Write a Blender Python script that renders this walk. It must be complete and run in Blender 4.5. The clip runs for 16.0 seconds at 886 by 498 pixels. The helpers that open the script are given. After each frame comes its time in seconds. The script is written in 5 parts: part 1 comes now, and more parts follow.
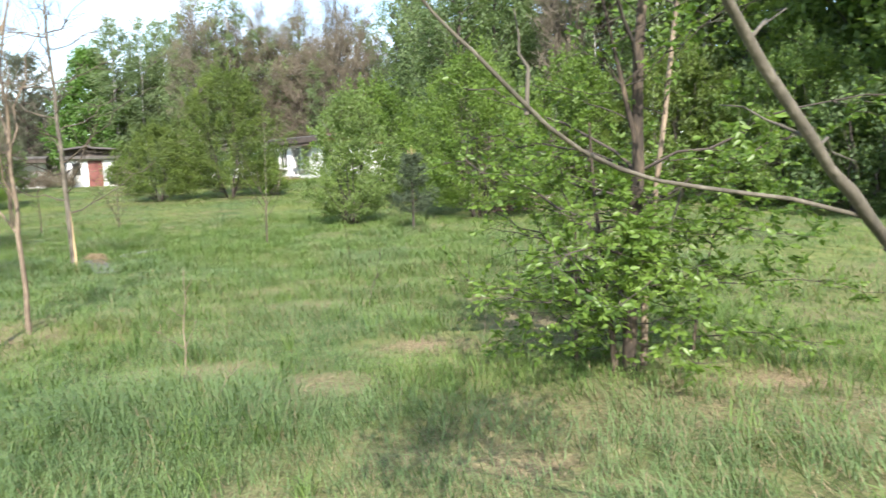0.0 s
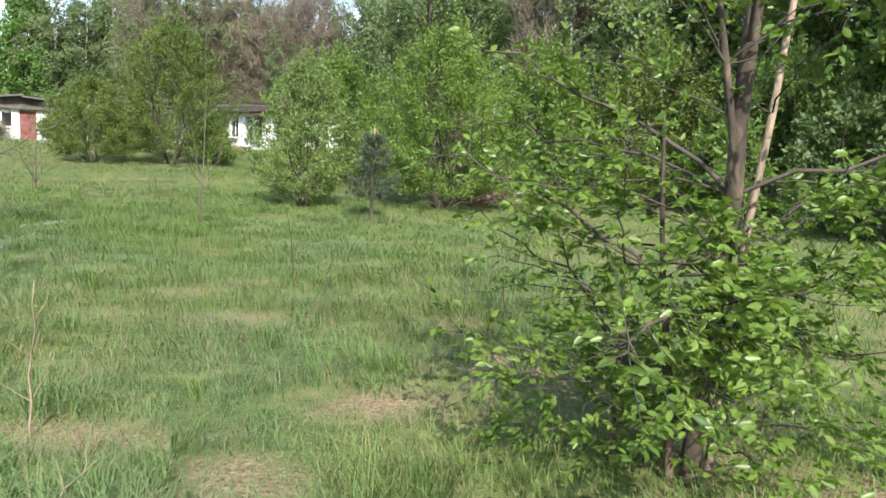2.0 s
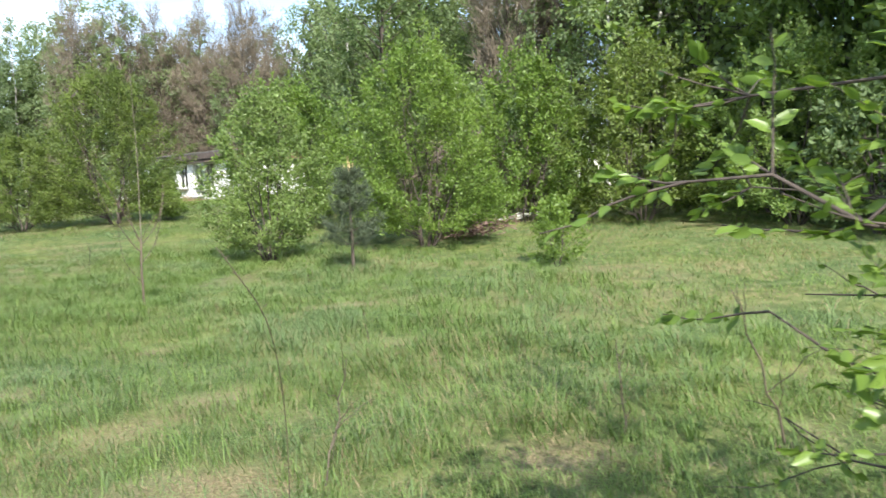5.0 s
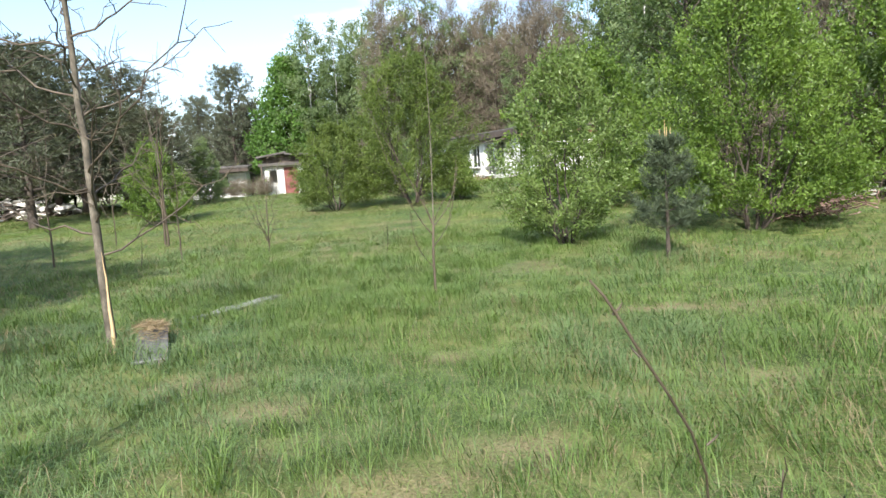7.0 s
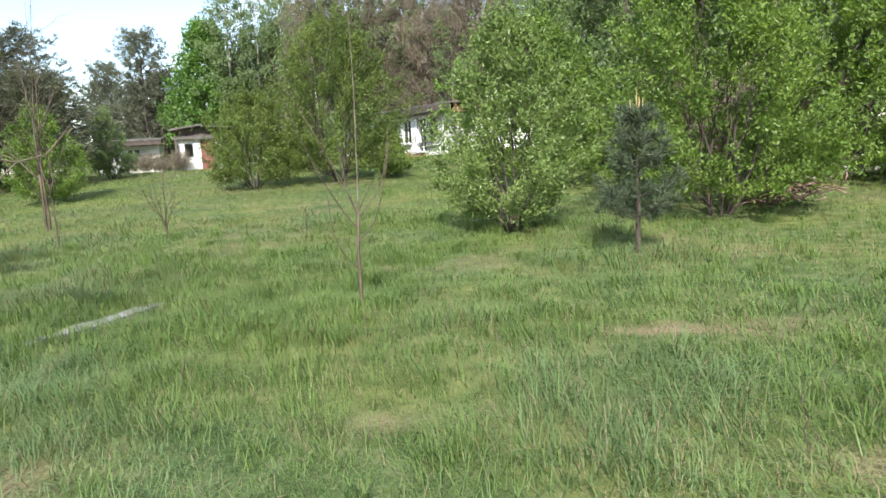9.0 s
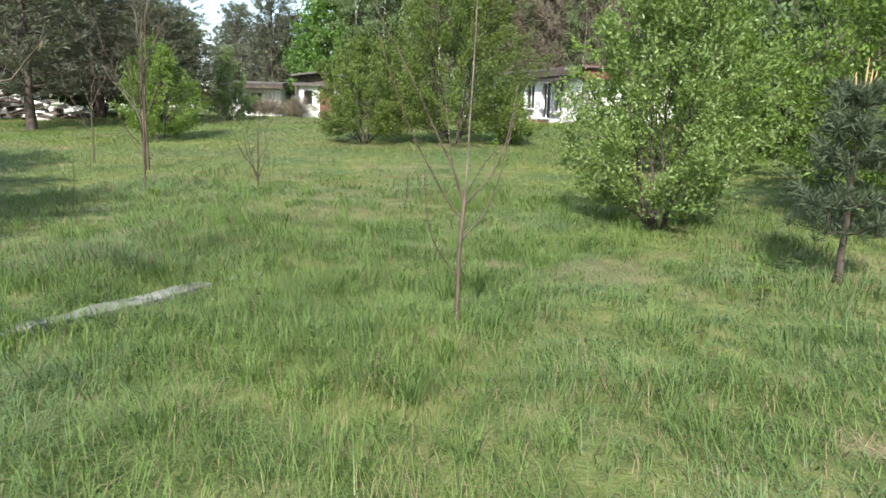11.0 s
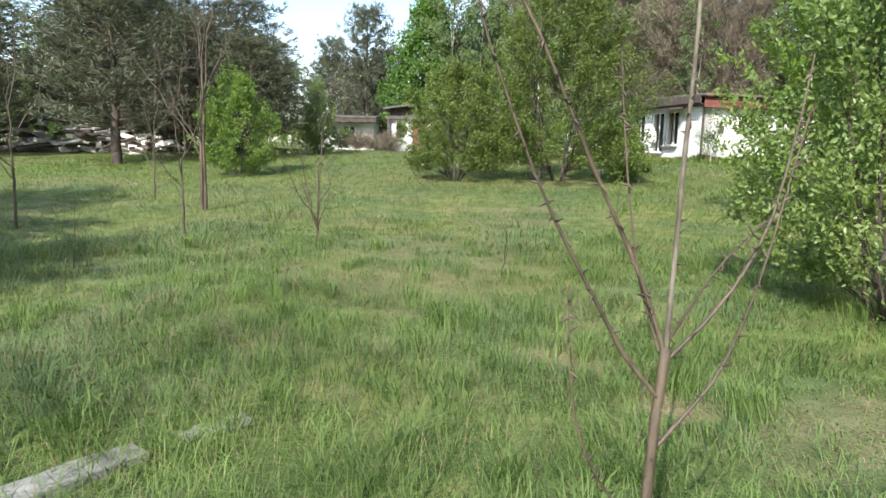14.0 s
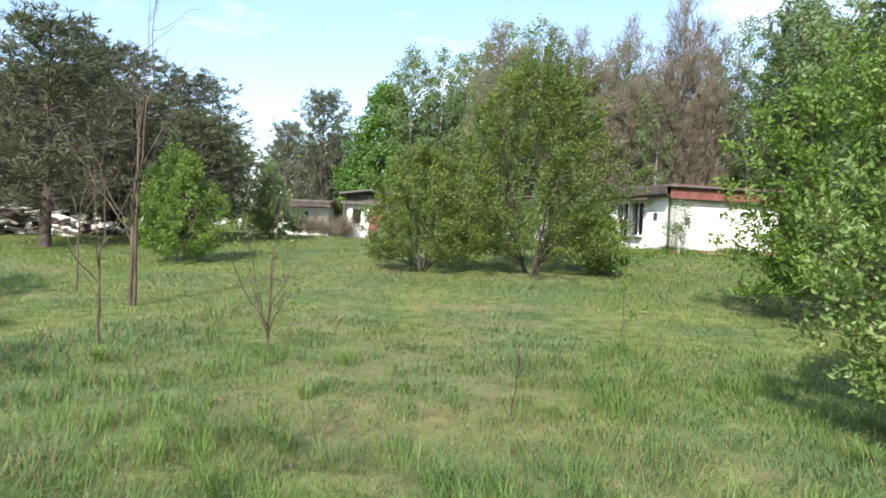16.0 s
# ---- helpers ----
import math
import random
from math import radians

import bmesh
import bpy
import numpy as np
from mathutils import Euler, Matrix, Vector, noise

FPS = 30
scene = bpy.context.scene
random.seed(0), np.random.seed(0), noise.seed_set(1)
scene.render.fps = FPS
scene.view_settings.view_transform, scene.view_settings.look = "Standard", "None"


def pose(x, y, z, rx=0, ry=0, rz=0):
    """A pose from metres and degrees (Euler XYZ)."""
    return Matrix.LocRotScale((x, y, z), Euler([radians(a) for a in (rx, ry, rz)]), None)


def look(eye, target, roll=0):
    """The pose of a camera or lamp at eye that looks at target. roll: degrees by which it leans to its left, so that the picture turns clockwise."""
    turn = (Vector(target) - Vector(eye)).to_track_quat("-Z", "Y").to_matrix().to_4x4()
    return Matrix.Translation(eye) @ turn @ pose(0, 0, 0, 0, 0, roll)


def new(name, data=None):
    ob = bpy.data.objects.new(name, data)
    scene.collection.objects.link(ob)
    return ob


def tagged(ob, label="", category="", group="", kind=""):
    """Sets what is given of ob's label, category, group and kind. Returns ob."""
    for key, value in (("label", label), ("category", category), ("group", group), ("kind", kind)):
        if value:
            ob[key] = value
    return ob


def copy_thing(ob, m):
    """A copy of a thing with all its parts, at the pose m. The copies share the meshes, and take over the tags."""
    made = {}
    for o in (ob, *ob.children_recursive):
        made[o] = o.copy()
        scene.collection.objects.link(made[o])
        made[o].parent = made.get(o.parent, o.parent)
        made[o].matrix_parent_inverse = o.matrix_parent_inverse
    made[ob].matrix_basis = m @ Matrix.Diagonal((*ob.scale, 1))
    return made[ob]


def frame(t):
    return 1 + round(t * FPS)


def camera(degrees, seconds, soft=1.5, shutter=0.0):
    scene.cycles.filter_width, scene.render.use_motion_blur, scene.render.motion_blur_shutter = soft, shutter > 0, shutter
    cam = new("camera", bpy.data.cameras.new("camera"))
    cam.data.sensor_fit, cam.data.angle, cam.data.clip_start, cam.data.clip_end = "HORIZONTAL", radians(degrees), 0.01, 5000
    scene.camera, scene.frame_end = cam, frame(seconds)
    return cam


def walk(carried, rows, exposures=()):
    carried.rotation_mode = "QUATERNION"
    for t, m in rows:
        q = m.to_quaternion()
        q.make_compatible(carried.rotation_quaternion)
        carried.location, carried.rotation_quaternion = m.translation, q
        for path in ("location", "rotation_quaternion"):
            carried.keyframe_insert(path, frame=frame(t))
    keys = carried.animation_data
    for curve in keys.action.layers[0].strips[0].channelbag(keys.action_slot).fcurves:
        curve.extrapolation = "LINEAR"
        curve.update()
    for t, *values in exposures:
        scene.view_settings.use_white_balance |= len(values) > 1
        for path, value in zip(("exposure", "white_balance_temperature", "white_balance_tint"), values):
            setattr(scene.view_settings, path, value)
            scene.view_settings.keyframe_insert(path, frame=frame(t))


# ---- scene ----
cam = camera(65.4, 16.0, shutter=0.12)
PATH = [
    (0, (2.341, 0.872, 1.393), (2.377, 2.858, 1.166), -1.8),
    (0.5, (2.349, 1.158, 1.409), (1.95, 3.101, 1.151), 0.2),
    (1, (2.2, 1.627, 1.401), (1.831, 3.579, 1.17), 1.7),
    (1.5, (2.185, 2.006, 1.393), (2.31, 3.972, 1.047), 1.2),
    (2, (2.19, 2.493, 1.456), (2.37, 4.466, 1.184), 3.0),
    (2.5, (2.107, 3.013, 1.437), (2.39, 4.991, 1.352), 2.7),
    (3, (1.982, 3.404, 1.404), (2.394, 5.358, 1.308), 2.2),
    (3.5, (1.947, 3.776, 1.416), (2.286, 5.742, 1.269), 1.0),
    (4, (2.0, 4.073, 1.429), (2.579, 5.985, 1.322), 0.8),
    (4.5, (1.931, 4.586, 1.408), (2.63, 6.453, 1.254), -0.7),
    (5, (1.802, 4.941, 1.472), (2.086, 6.912, 1.28), -2.6),
    (5.2, (1.712, 5.139, 1.464), (1.889, 7.124, 1.304), -2.6),
    (7.3, (1.342, 6.881, 1.387), (0.781, 8.785, 1.138), -3.9),
    (7.5, (1.29, 7.037, 1.361), (0.732, 8.931, 1.044), -3.6),
    (8, (1.143, 7.506, 1.441), (0.595, 9.422, 1.271), -2.5),
    (8.5, (1.071, 7.91, 1.405), (0.582, 9.841, 1.225), -2.7),
    (9, (0.938, 8.467, 1.417), (0.612, 10.419, 1.13), -3.3),
    (9.5, (0.725, 8.933, 1.413), (0.223, 10.848, 1.132), -1.4),
    (9.7, (0.612, 9.129, 1.454), (0.006, 11.013, 1.163), -1.4),
    (11.8, (0.366, 10.941, 1.362), (-0.232, 12.806, 0.959), 2.2),
    (12, (0.319, 11.11, 1.341), (-0.291, 12.977, 0.965), 1.7),
    (12.5, (0.116, 11.593, 1.332), (-0.658, 13.392, 0.925), 1.7),
    (13, (-0.226, 12.049, 1.375), (-1.049, 13.854, 1.119), 2.1),
    (13.5, (-0.466, 12.509, 1.363), (-1.358, 14.291, 1.193), 1.9),
    (14, (-0.681, 12.949, 1.391), (-1.556, 14.723, 1.095), 1.4),
    (14.5, (-1.062, 13.381, 1.414), (-1.948, 15.155, 1.156), 2.0),
    (15, (-1.316, 13.636, 1.434), (-2.206, 15.405, 1.154), 2.8),
    (15.5, (-1.607, 14.012, 1.432), (-2.548, 15.767, 1.244), 2.5),
    (16, (-1.75, 14.327, 1.442), (-2.512, 16.175, 1.396), 2.3),
]
walk(cam, [(t, look(eye, target, roll)) for t, eye, target, roll in PATH],
     exposures=((0, 1.33), (1.5, 1.15), (3.5, 1.3), (5.2, 1.32), (7.3, 1.08), (9.7, 1.07), (12, 1.04), (14, 1.02), (16, 1.02)))

# ---- light ----
SUN_TO = Vector((0.11, -0.99, 0.0)).normalized()
SUN_EL = radians(38.5)
world = bpy.data.worlds.new("world")
scene.world = world
world.use_nodes = True
wn, wl = world.node_tree.nodes, world.node_tree.links
wn.clear()
w_out, w_bg = wn.new("ShaderNodeOutputWorld"), wn.new("ShaderNodeBackground")
sky = wn.new("ShaderNodeTexSky")
sky.sky_type, sky.sun_disc = "NISHITA", False
sky.sun_elevation, sky.sun_rotation = SUN_EL, math.atan2(SUN_TO.x, SUN_TO.y)
sky.air_density, sky.dust_density, sky.ozone_density = 1.0, 1.0, 1.0
w_tc, w_map, w_noise = wn.new("ShaderNodeTexCoord"), wn.new("ShaderNodeMapping"), wn.new("ShaderNodeTexNoise")
w_map.inputs["Scale"].default_value = (1.3, 1.3, 5.0)
w_map.inputs["Location"].default_value = (0.35, 0.1, 0.2)
w_noise.inputs["Scale"].default_value, w_noise.inputs["Detail"].default_value = 1.7, 7.0
w_ramp, w_mix = wn.new("ShaderNodeValToRGB"), wn.new("ShaderNodeMixRGB")
w_ramp.color_ramp.elements[0].position, w_ramp.color_ramp.elements[1].position = 0.54, 0.8
w_mix.inputs[2].default_value = (8.0, 8.3, 8.8, 1)
wl.new(w_tc.outputs["Generated"], w_map.inputs["Vector"])
wl.new(w_map.outputs["Vector"], w_noise.inputs["Vector"])
wl.new(w_noise.outputs["Fac"], w_ramp.inputs["Fac"])
wl.new(w_ramp.outputs["Color"], w_mix.inputs[0])
wl.new(sky.outputs["Color"], w_mix.inputs[1])
wl.new(w_mix.outputs["Color"], w_bg.inputs["Color"])
w_bg.inputs["Strength"].default_value = 0.15
wl.new(w_bg.outputs["Background"], w_out.inputs["Surface"])
sun_data = bpy.data.lights.new("sun", "SUN")
sun_data.energy, sun_data.angle, sun_data.color = 4.4, radians(0.55), (1.0, 0.95, 0.87)
sun = new("sun", sun_data)
sun.matrix_world = look((0, 0, 30), Vector((0, 0, 30)) - (SUN_TO * math.cos(SUN_EL) + Vector((0, 0, math.sin(SUN_EL)))))


# ---- terrain and noise functions ----
def lattice(ix, iy, seed):
    h = np.sin(ix * 127.1 + iy * 311.7 + seed * 74.7) * 43758.5453
    return h - np.floor(h)


def vnoise(x, y, scale, seed=0):
    """Smooth value noise in 0..1 with cells of the given size in metres."""
    x, y = np.asarray(x, float) / scale, np.asarray(y, float) / scale
    ix, iy = np.floor(x), np.floor(y)
    fx, fy = x - ix, y - iy
    fx, fy = fx * fx * (3 - 2 * fx), fy * fy * (3 - 2 * fy)
    a, b = lattice(ix, iy, seed), lattice(ix + 1, iy, seed)
    c, d = lattice(ix, iy + 1, seed), lattice(ix + 1, iy + 1, seed)
    return (a * (1 - fx) + b * fx) * (1 - fy) + (c * (1 - fx) + d * fx) * fy


def ground_z(x, y):
    """Height of the meadow: level, then a gentle rise to the houses."""
    s = np.clip((np.asarray(y, float) - 18) / 28, 0, 1)
    z = s * s * (3 - 2 * s) - 0.05
    z = z + 0.07 * (vnoise(x, y, 1.1, 3) - 0.5) + 0.10 * (vnoise(x, y, 3.7, 4) - 0.5)
    return z


def gz(x, y):
    return float(ground_z(np.array([x]), np.array([y]))[0])


# dry matted patches: x, y, radius across, radius along, strength
DRY = ((3.7, 4.55, 1.3, 0.5, 0.6), (4.8, 4.5, 1.1, 0.6, 0.55), (2.6, 4.1, 0.7, 0.3, 0.8), (1.58, 5.48, 0.45, 0.28, 1), (2.33, 6.49, 0.6, 0.35, 1), (2.8, 8.5, 0.5, 0.3, 0.9), (4.6, 5.2, 0.7, 0.35, 1),
       (3.0, 4.6, 0.5, 0.3, 0.6), (0.7, 5.9, 0.8, 0.25, 0.8), (2.1, 13.8, 0.9, 0.25, 1), (-0.04, 11.96, 0.2, 0.2, 1),
       (-3.0, 16.1, 0.3, 0.2, 0.8), (-0.95, 14.4, 0.3, 0.3, 0.7), (-0.9, 10.6, 0.45, 0.3, 0.6), (-1.9, 11.1, 0.5, 0.3, 0.6),
       (-2.0, 17.4, 0.35, 0.3, 0.9), (5.2, 12.5, 2.2, 0.9, 0.3), (3.4, 7.2, 0.9, 0.5, 0.8), (1.0, 8.6, 0.7, 0.35, 0.6),
       (-3.5, 19.0, 2.2, 1.4, 0.18), (-1.5, 7.2, 0.5, 0.2, 0.9), (7.5, 9.0, 2.0, 1.4, 0.3), (-1.2, 16.9, 0.3, 0.25, 0.9),
       (0.9, 10.2, 0.5, 0.25, 0.7), (-4.5, 21.5, 2.5, 1.0, 0.2), (0.3, 9.7, 0.3, 0.3, 0.7), (2.4, 11.6, 0.4, 0.2, 0.8))


def dryness(x, y):
    speck = vnoise(x, y, 0.13, 13)
    d = np.clip((vnoise(x, y, 0.5, 11) * 0.5 + vnoise(x, y, 1.9, 12) * 0.6 - 0.66) * 2.6, 0, 0.42) * (0.25 + 1.1 * speck)
    for cx, cy, rx, ry, k in DRY:
        q = ((x - cx) / rx) ** 2 + ((y - cy) / ry) ** 2
        d = np.maximum(d, k * (0.5 + 0.75 * vnoise(x, y, 0.28, 15)) * np.clip(1.3 - q * 0.9 - 1.1 * (speck - 0.35) - 0.8 * (vnoise(x, y, 0.4, 14) - 0.5), 0, 1))
    return d


# ---- materials ----
def nodes_of(name):
    m = bpy.data.materials.new(name)
    m.use_nodes = True
    nt = m.node_tree
    return m, nt.nodes, nt.links, nt.nodes["Principled BSDF"]


def ramp_node(n, stops):
    r = n.new("ShaderNodeValToRGB")
    while len(r.color_ramp.elements) < len(stops):
        r.color_ramp.elements.new(0.5)
    for e, (p, c) in zip(r.color_ramp.elements, stops):
        e.position, e.color = p, (*c, 1)
    return r


def leaf_material(name, dark, light, through_mix=0.35, rough=0.45, patch=0.6):
    """Leaf: every blade its own shade, drifting over the plant, with light shining through."""
    m, n, l, bsdf = nodes_of(name)
    geo, tex, add = n.new("ShaderNodeNewGeometry"), n.new("ShaderNodeTexNoise"), n.new("ShaderNodeMath")
    tex.inputs["Scale"].default_value, tex.inputs["Detail"].default_value = patch, 3
    l.new(geo.outputs["Position"], tex.inputs["Vector"])
    add.operation, add.inputs[1].default_value = "MULTIPLY_ADD", 0.4
    l.new(geo.outputs["Random Per Island"], add.inputs[0])
    mul = n.new("ShaderNodeMath")
    mul.operation, mul.inputs[1].default_value = "MULTIPLY_ADD", 0.9
    mul.inputs[2].default_value = -0.13
    l.new(tex.outputs["Fac"], mul.inputs[0])
    l.new(mul.outputs[0], add.inputs[2])
    mid = tuple((a + b) / 2 for a, b in zip(dark, light))
    r = ramp_node(n, ((0.15, dark), (0.5, mid), (0.9, light)))
    l.new(add.outputs[0], r.inputs["Fac"])
    l.new(r.outputs["Color"], bsdf.inputs["Base Color"])
    bsdf.inputs["Roughness"].default_value = rough
    bsdf.inputs["Specular IOR Level"].default_value = 0.35
    tr, mix, tint = n.new("ShaderNodeBsdfTranslucent"), n.new("ShaderNodeMixShader"), n.new("ShaderNodeMixRGB")
    tint.blend_type, tint.inputs[0].default_value, tint.inputs[2].default_value = "MULTIPLY", 1.0, (1.5, 1.5, 0.7, 1)
    l.new(r.outputs["Color"], tint.inputs[1])
    l.new(tint.outputs["Color"], tr.inputs["Color"])
    mix.inputs[0].default_value = through_mix
    l.new(bsdf.outputs[0], mix.inputs[1])
    l.new(tr.outputs[0], mix.inputs[2])
    l.new(mix.outputs[0], n["Material Output"].inputs["Surface"])
    return m


def rough_material(name, stops, scale=8.0, rough=0.85, bump=0.3, stretch=(1, 1, 1), fine=60.0, metal=0.0):
    """Uneven opaque surface: a large and a fine noise drive colour and relief."""
    m, n, l, bsdf = nodes_of(name)
    geo, mp = n.new("ShaderNodeNewGeometry"), n.new("ShaderNodeMapping")
    mp.inputs["Scale"].default_value = stretch
    big, small = n.new("ShaderNodeTexNoise"), n.new("ShaderNodeTexNoise")
    big.inputs["Scale"].default_value, big.inputs["Detail"].default_value = scale, 6
    small.inputs["Scale"].default_value, small.inputs["Detail"].default_value = fine, 4
    l.new(geo.outputs["Position"], mp.inputs["Vector"])
    l.new(mp.outputs["Vector"], big.inputs["Vector"])
    l.new(mp.outputs["Vector"], small.inputs["Vector"])
    mx = n.new("ShaderNodeMath")
    mx.operation, mx.inputs[1].default_value = "MULTIPLY_ADD", 0.35
    l.new(small.outputs["Fac"], mx.inputs[0])
    sc = n.new("ShaderNodeMath")
    sc.operation, sc.inputs[1].default_value = "MULTIPLY", 0.7
    l.new(big.outputs["Fac"], sc.inputs[0])
    l.new(sc.outputs[0], mx.inputs[2])
    r = ramp_node(n, stops)
    l.new(mx.outputs[0], r.inputs["Fac"])
    l.new(r.outputs["Color"], bsdf.inputs["Base Color"])
    bp = n.new("ShaderNodeBump")
    bp.inputs["Strength"].default_value, bp.inputs["Distance"].default_value = bump, 0.02
    l.new(mx.outputs[0], bp.inputs["Height"])
    l.new(bp.outputs["Normal"], bsdf.inputs["Normal"])
    bsdf.inputs["Roughness"].default_value, bsdf.inputs["Metallic"].default_value = rough, metal
    return m


M = {}
M["bark_red"] = rough_material("bark_red", ((0.32, (0.016, 0.012, 0.009)), (0.52, (0.046, 0.034, 0.024)), (0.74, (0.17, 0.125, 0.085))), 9, 0.9, 0.8, (1, 1, 0.35), 45)
M["bark_grey"] = rough_material("bark_grey", ((0.3, (0.038, 0.033, 0.025)), (0.55, (0.105, 0.09, 0.068)), (0.75, (0.24, 0.21, 0.165))), 14, 0.85, 0.6, (1, 1, 0.5), 70)
M["bark_tan"] = rough_material("bark_tan", ((0.3, (0.07, 0.05, 0.036)), (0.5, (0.18, 0.135, 0.095)), (0.74, (0.4, 0.31, 0.21))), 6, 0.8, 0.6, (1, 1, 0.3), 60)
M["bark_dark"] = rough_material("bark_dark", ((0.3, (0.02, 0.016, 0.013)), (0.6, (0.07, 0.055, 0.045)), (0.8, (0.14, 0.11, 0.09))), 12, 0.9, 0.7, (1, 1, 0.4), 60)
M["bark_pine"] = rough_material("bark_pine", ((0.3, (0.03, 0.024, 0.02)), (0.55, (0.075, 0.058, 0.047)), (0.75, (0.15, 0.115, 0.095))), 5, 0.9, 0.9, (1, 1, 0.4), 40)
M["bark_birch"] = rough_material("bark_birch", ((0.36, (0.03, 0.028, 0.025)), (0.44, (0.36, 0.35, 0.32)), (0.7, (0.6, 0.59, 0.55))), 3.5, 0.7, 0.3, (1, 1, 3.0), 20)
M["bark_thorn"] = rough_material("bark_thorn", ((0.3, (0.026, 0.019, 0.013)), (0.5, (0.07, 0.053, 0.037)), (0.72, (0.145, 0.112, 0.076))), 9, 0.6, 0.5, (1, 1, 0.3), 60)
M["split_wood"] = rough_material("split_wood", ((0.3, (0.3, 0.19, 0.09)), (0.7, (0.62, 0.46, 0.27))), 12, 0.7, 0.4, (1, 1, 0.1), 80)
M["leaf_near"] = leaf_material("leaf_near", (0.05, 0.102, 0.018), (0.18, 0.272, 0.054), 0.42, 0.36, 1.5)
M["leaf_bush"] = leaf_material("leaf_bush", (0.06, 0.115, 0.024), (0.2, 0.295, 0.064), 0.42, 0.38)
M["leaf_willow"] = leaf_material("leaf_willow", (0.064, 0.12, 0.031), (0.235, 0.315, 0.108), 0.42, 0.33)
M["leaf_oak"] = leaf_material("leaf_oak", (0.052, 0.09, 0.02), (0.168, 0.225, 0.054), 0.42, 0.45)
M["leaf_far"] = leaf_material("leaf_far", (0.065, 0.108, 0.045), (0.17, 0.235, 0.1), 0.42, 0.55, 0.2)
M["leaf_birch"] = leaf_material("leaf_birch", (0.085, 0.135, 0.062), (0.22, 0.29, 0.14), 0.42, 0.55, 0.2)
M["leaf_bright"] = leaf_material("leaf_bright", (0.05, 0.115, 0.026), (0.15, 0.27, 0.06), 0.38, 0.5, 0.4)
M["leaf_shade"] = leaf_material("leaf_shade", (0.085, 0.15, 0.042), (0.235, 0.325, 0.1), 0.5, 0.5, 0.3)
M["needle_dark"] = leaf_material("needle_dark", (0.062, 0.076, 0.052), (0.16, 0.175, 0.12), 0.2, 0.75, 0.35)
M["needle_blue"] = leaf_material("needle_blue", (0.03, 0.047, 0.028), (0.1, 0.13, 0.074), 0.12, 0.6, 2.0)
M["twig_brown"] = leaf_material("twig_brown", (0.09, 0.075, 0.056), (0.23, 0.195, 0.148), 0.12, 0.8, 0.25)
M["bud_olive"] = leaf_material("bud_olive", (0.1, 0.09, 0.04), (0.2, 0.18, 0.09), 0.2, 0.6, 0.3)
M["grass"] = leaf_material("grass", (0.062, 0.122, 0.029), (0.222, 0.308, 0.096), 0.35, 0.45, 1.3)
M["grass_blue"] = leaf_material("grass_blue", (0.066, 0.122, 0.042), (0.2, 0.28, 0.12), 0.3, 0.45, 1.1)
M["straw"] = leaf_material("straw", (0.16, 0.12, 0.072), (0.4, 0.315, 0.2), 0.2, 0.7, 3.0)
M["catkin"] = leaf_material("catkin", (0.3, 0.22, 0.1), (0.5, 0.38, 0.2), 0.1, 0.7, 3.0)


def ground_material():
    m, n, l, bsdf = nodes_of("meadow_soil")
    geo, att = n.new("ShaderNodeNewGeometry"), n.new("ShaderNodeAttribute")
    att.attribute_name = "dry"
    big, small, mid = n.new("ShaderNodeTexNoise"), n.new("ShaderNodeTexNoise"), n.new("ShaderNodeTexNoise")
    for t, s, d in ((big, 0.5, 5), (mid, 4.0, 6), (small, 45.0, 5)):
        t.inputs["Scale"].default_value, t.inputs["Detail"].default_value = s, d
        l.new(geo.outputs["Position"], t.inputs["Vector"])
    green = ramp_node(n, ((0.3, (0.058, 0.084, 0.028)), (0.5, (0.104, 0.133, 0.049)), (0.7, (0.168, 0.184, 0.082))))
    l.new(mid.outputs["Fac"], green.inputs["Fac"])
    green2 = ramp_node(n, ((0.35, (0.75, 0.85, 0.9)), (0.65, (1.25, 1.15, 1.0))))
    l.new(big.outputs["Fac"], green2.inputs["Fac"])
    mul = n.new("ShaderNodeMixRGB")
    mul.blend_type, mul.inputs[0].default_value = "MULTIPLY", 1.0
    l.new(green.outputs["Color"], mul.inputs[1])
    l.new(green2.outputs["Color"], mul.inputs[2])
    straw = ramp_node(n, ((0.3, (0.08, 0.06, 0.04)), (0.5, (0.22, 0.17, 0.105)), (0.7, (0.38, 0.3, 0.19))))
    l.new(small.outputs["Fac"], straw.inputs["Fac"])
    mix = n.new("ShaderNodeMixRGB")
    l.new(att.outputs["Fac"], mix.inputs[0])
    l.new(mul.outputs["Color"], mix.inputs[1])
    l.new(straw.outputs["Color"], mix.inputs[2])
    l.new(mix.outputs["Color"], bsdf.inputs["Base Color"])
    bp = n.new("ShaderNodeBump")
    bp.inputs["Strength"].default_value, bp.inputs["Distance"].default_value = 0.5, 0.03
    l.new(small.outputs["Fac"], bp.inputs["Height"])
    l.new(bp.outputs["Normal"], bsdf.inputs["Normal"])
    bsdf.inputs["Roughness"].default_value = 0.95
    bsdf.inputs["Specular IOR Level"].default_value = 0.1
    return m


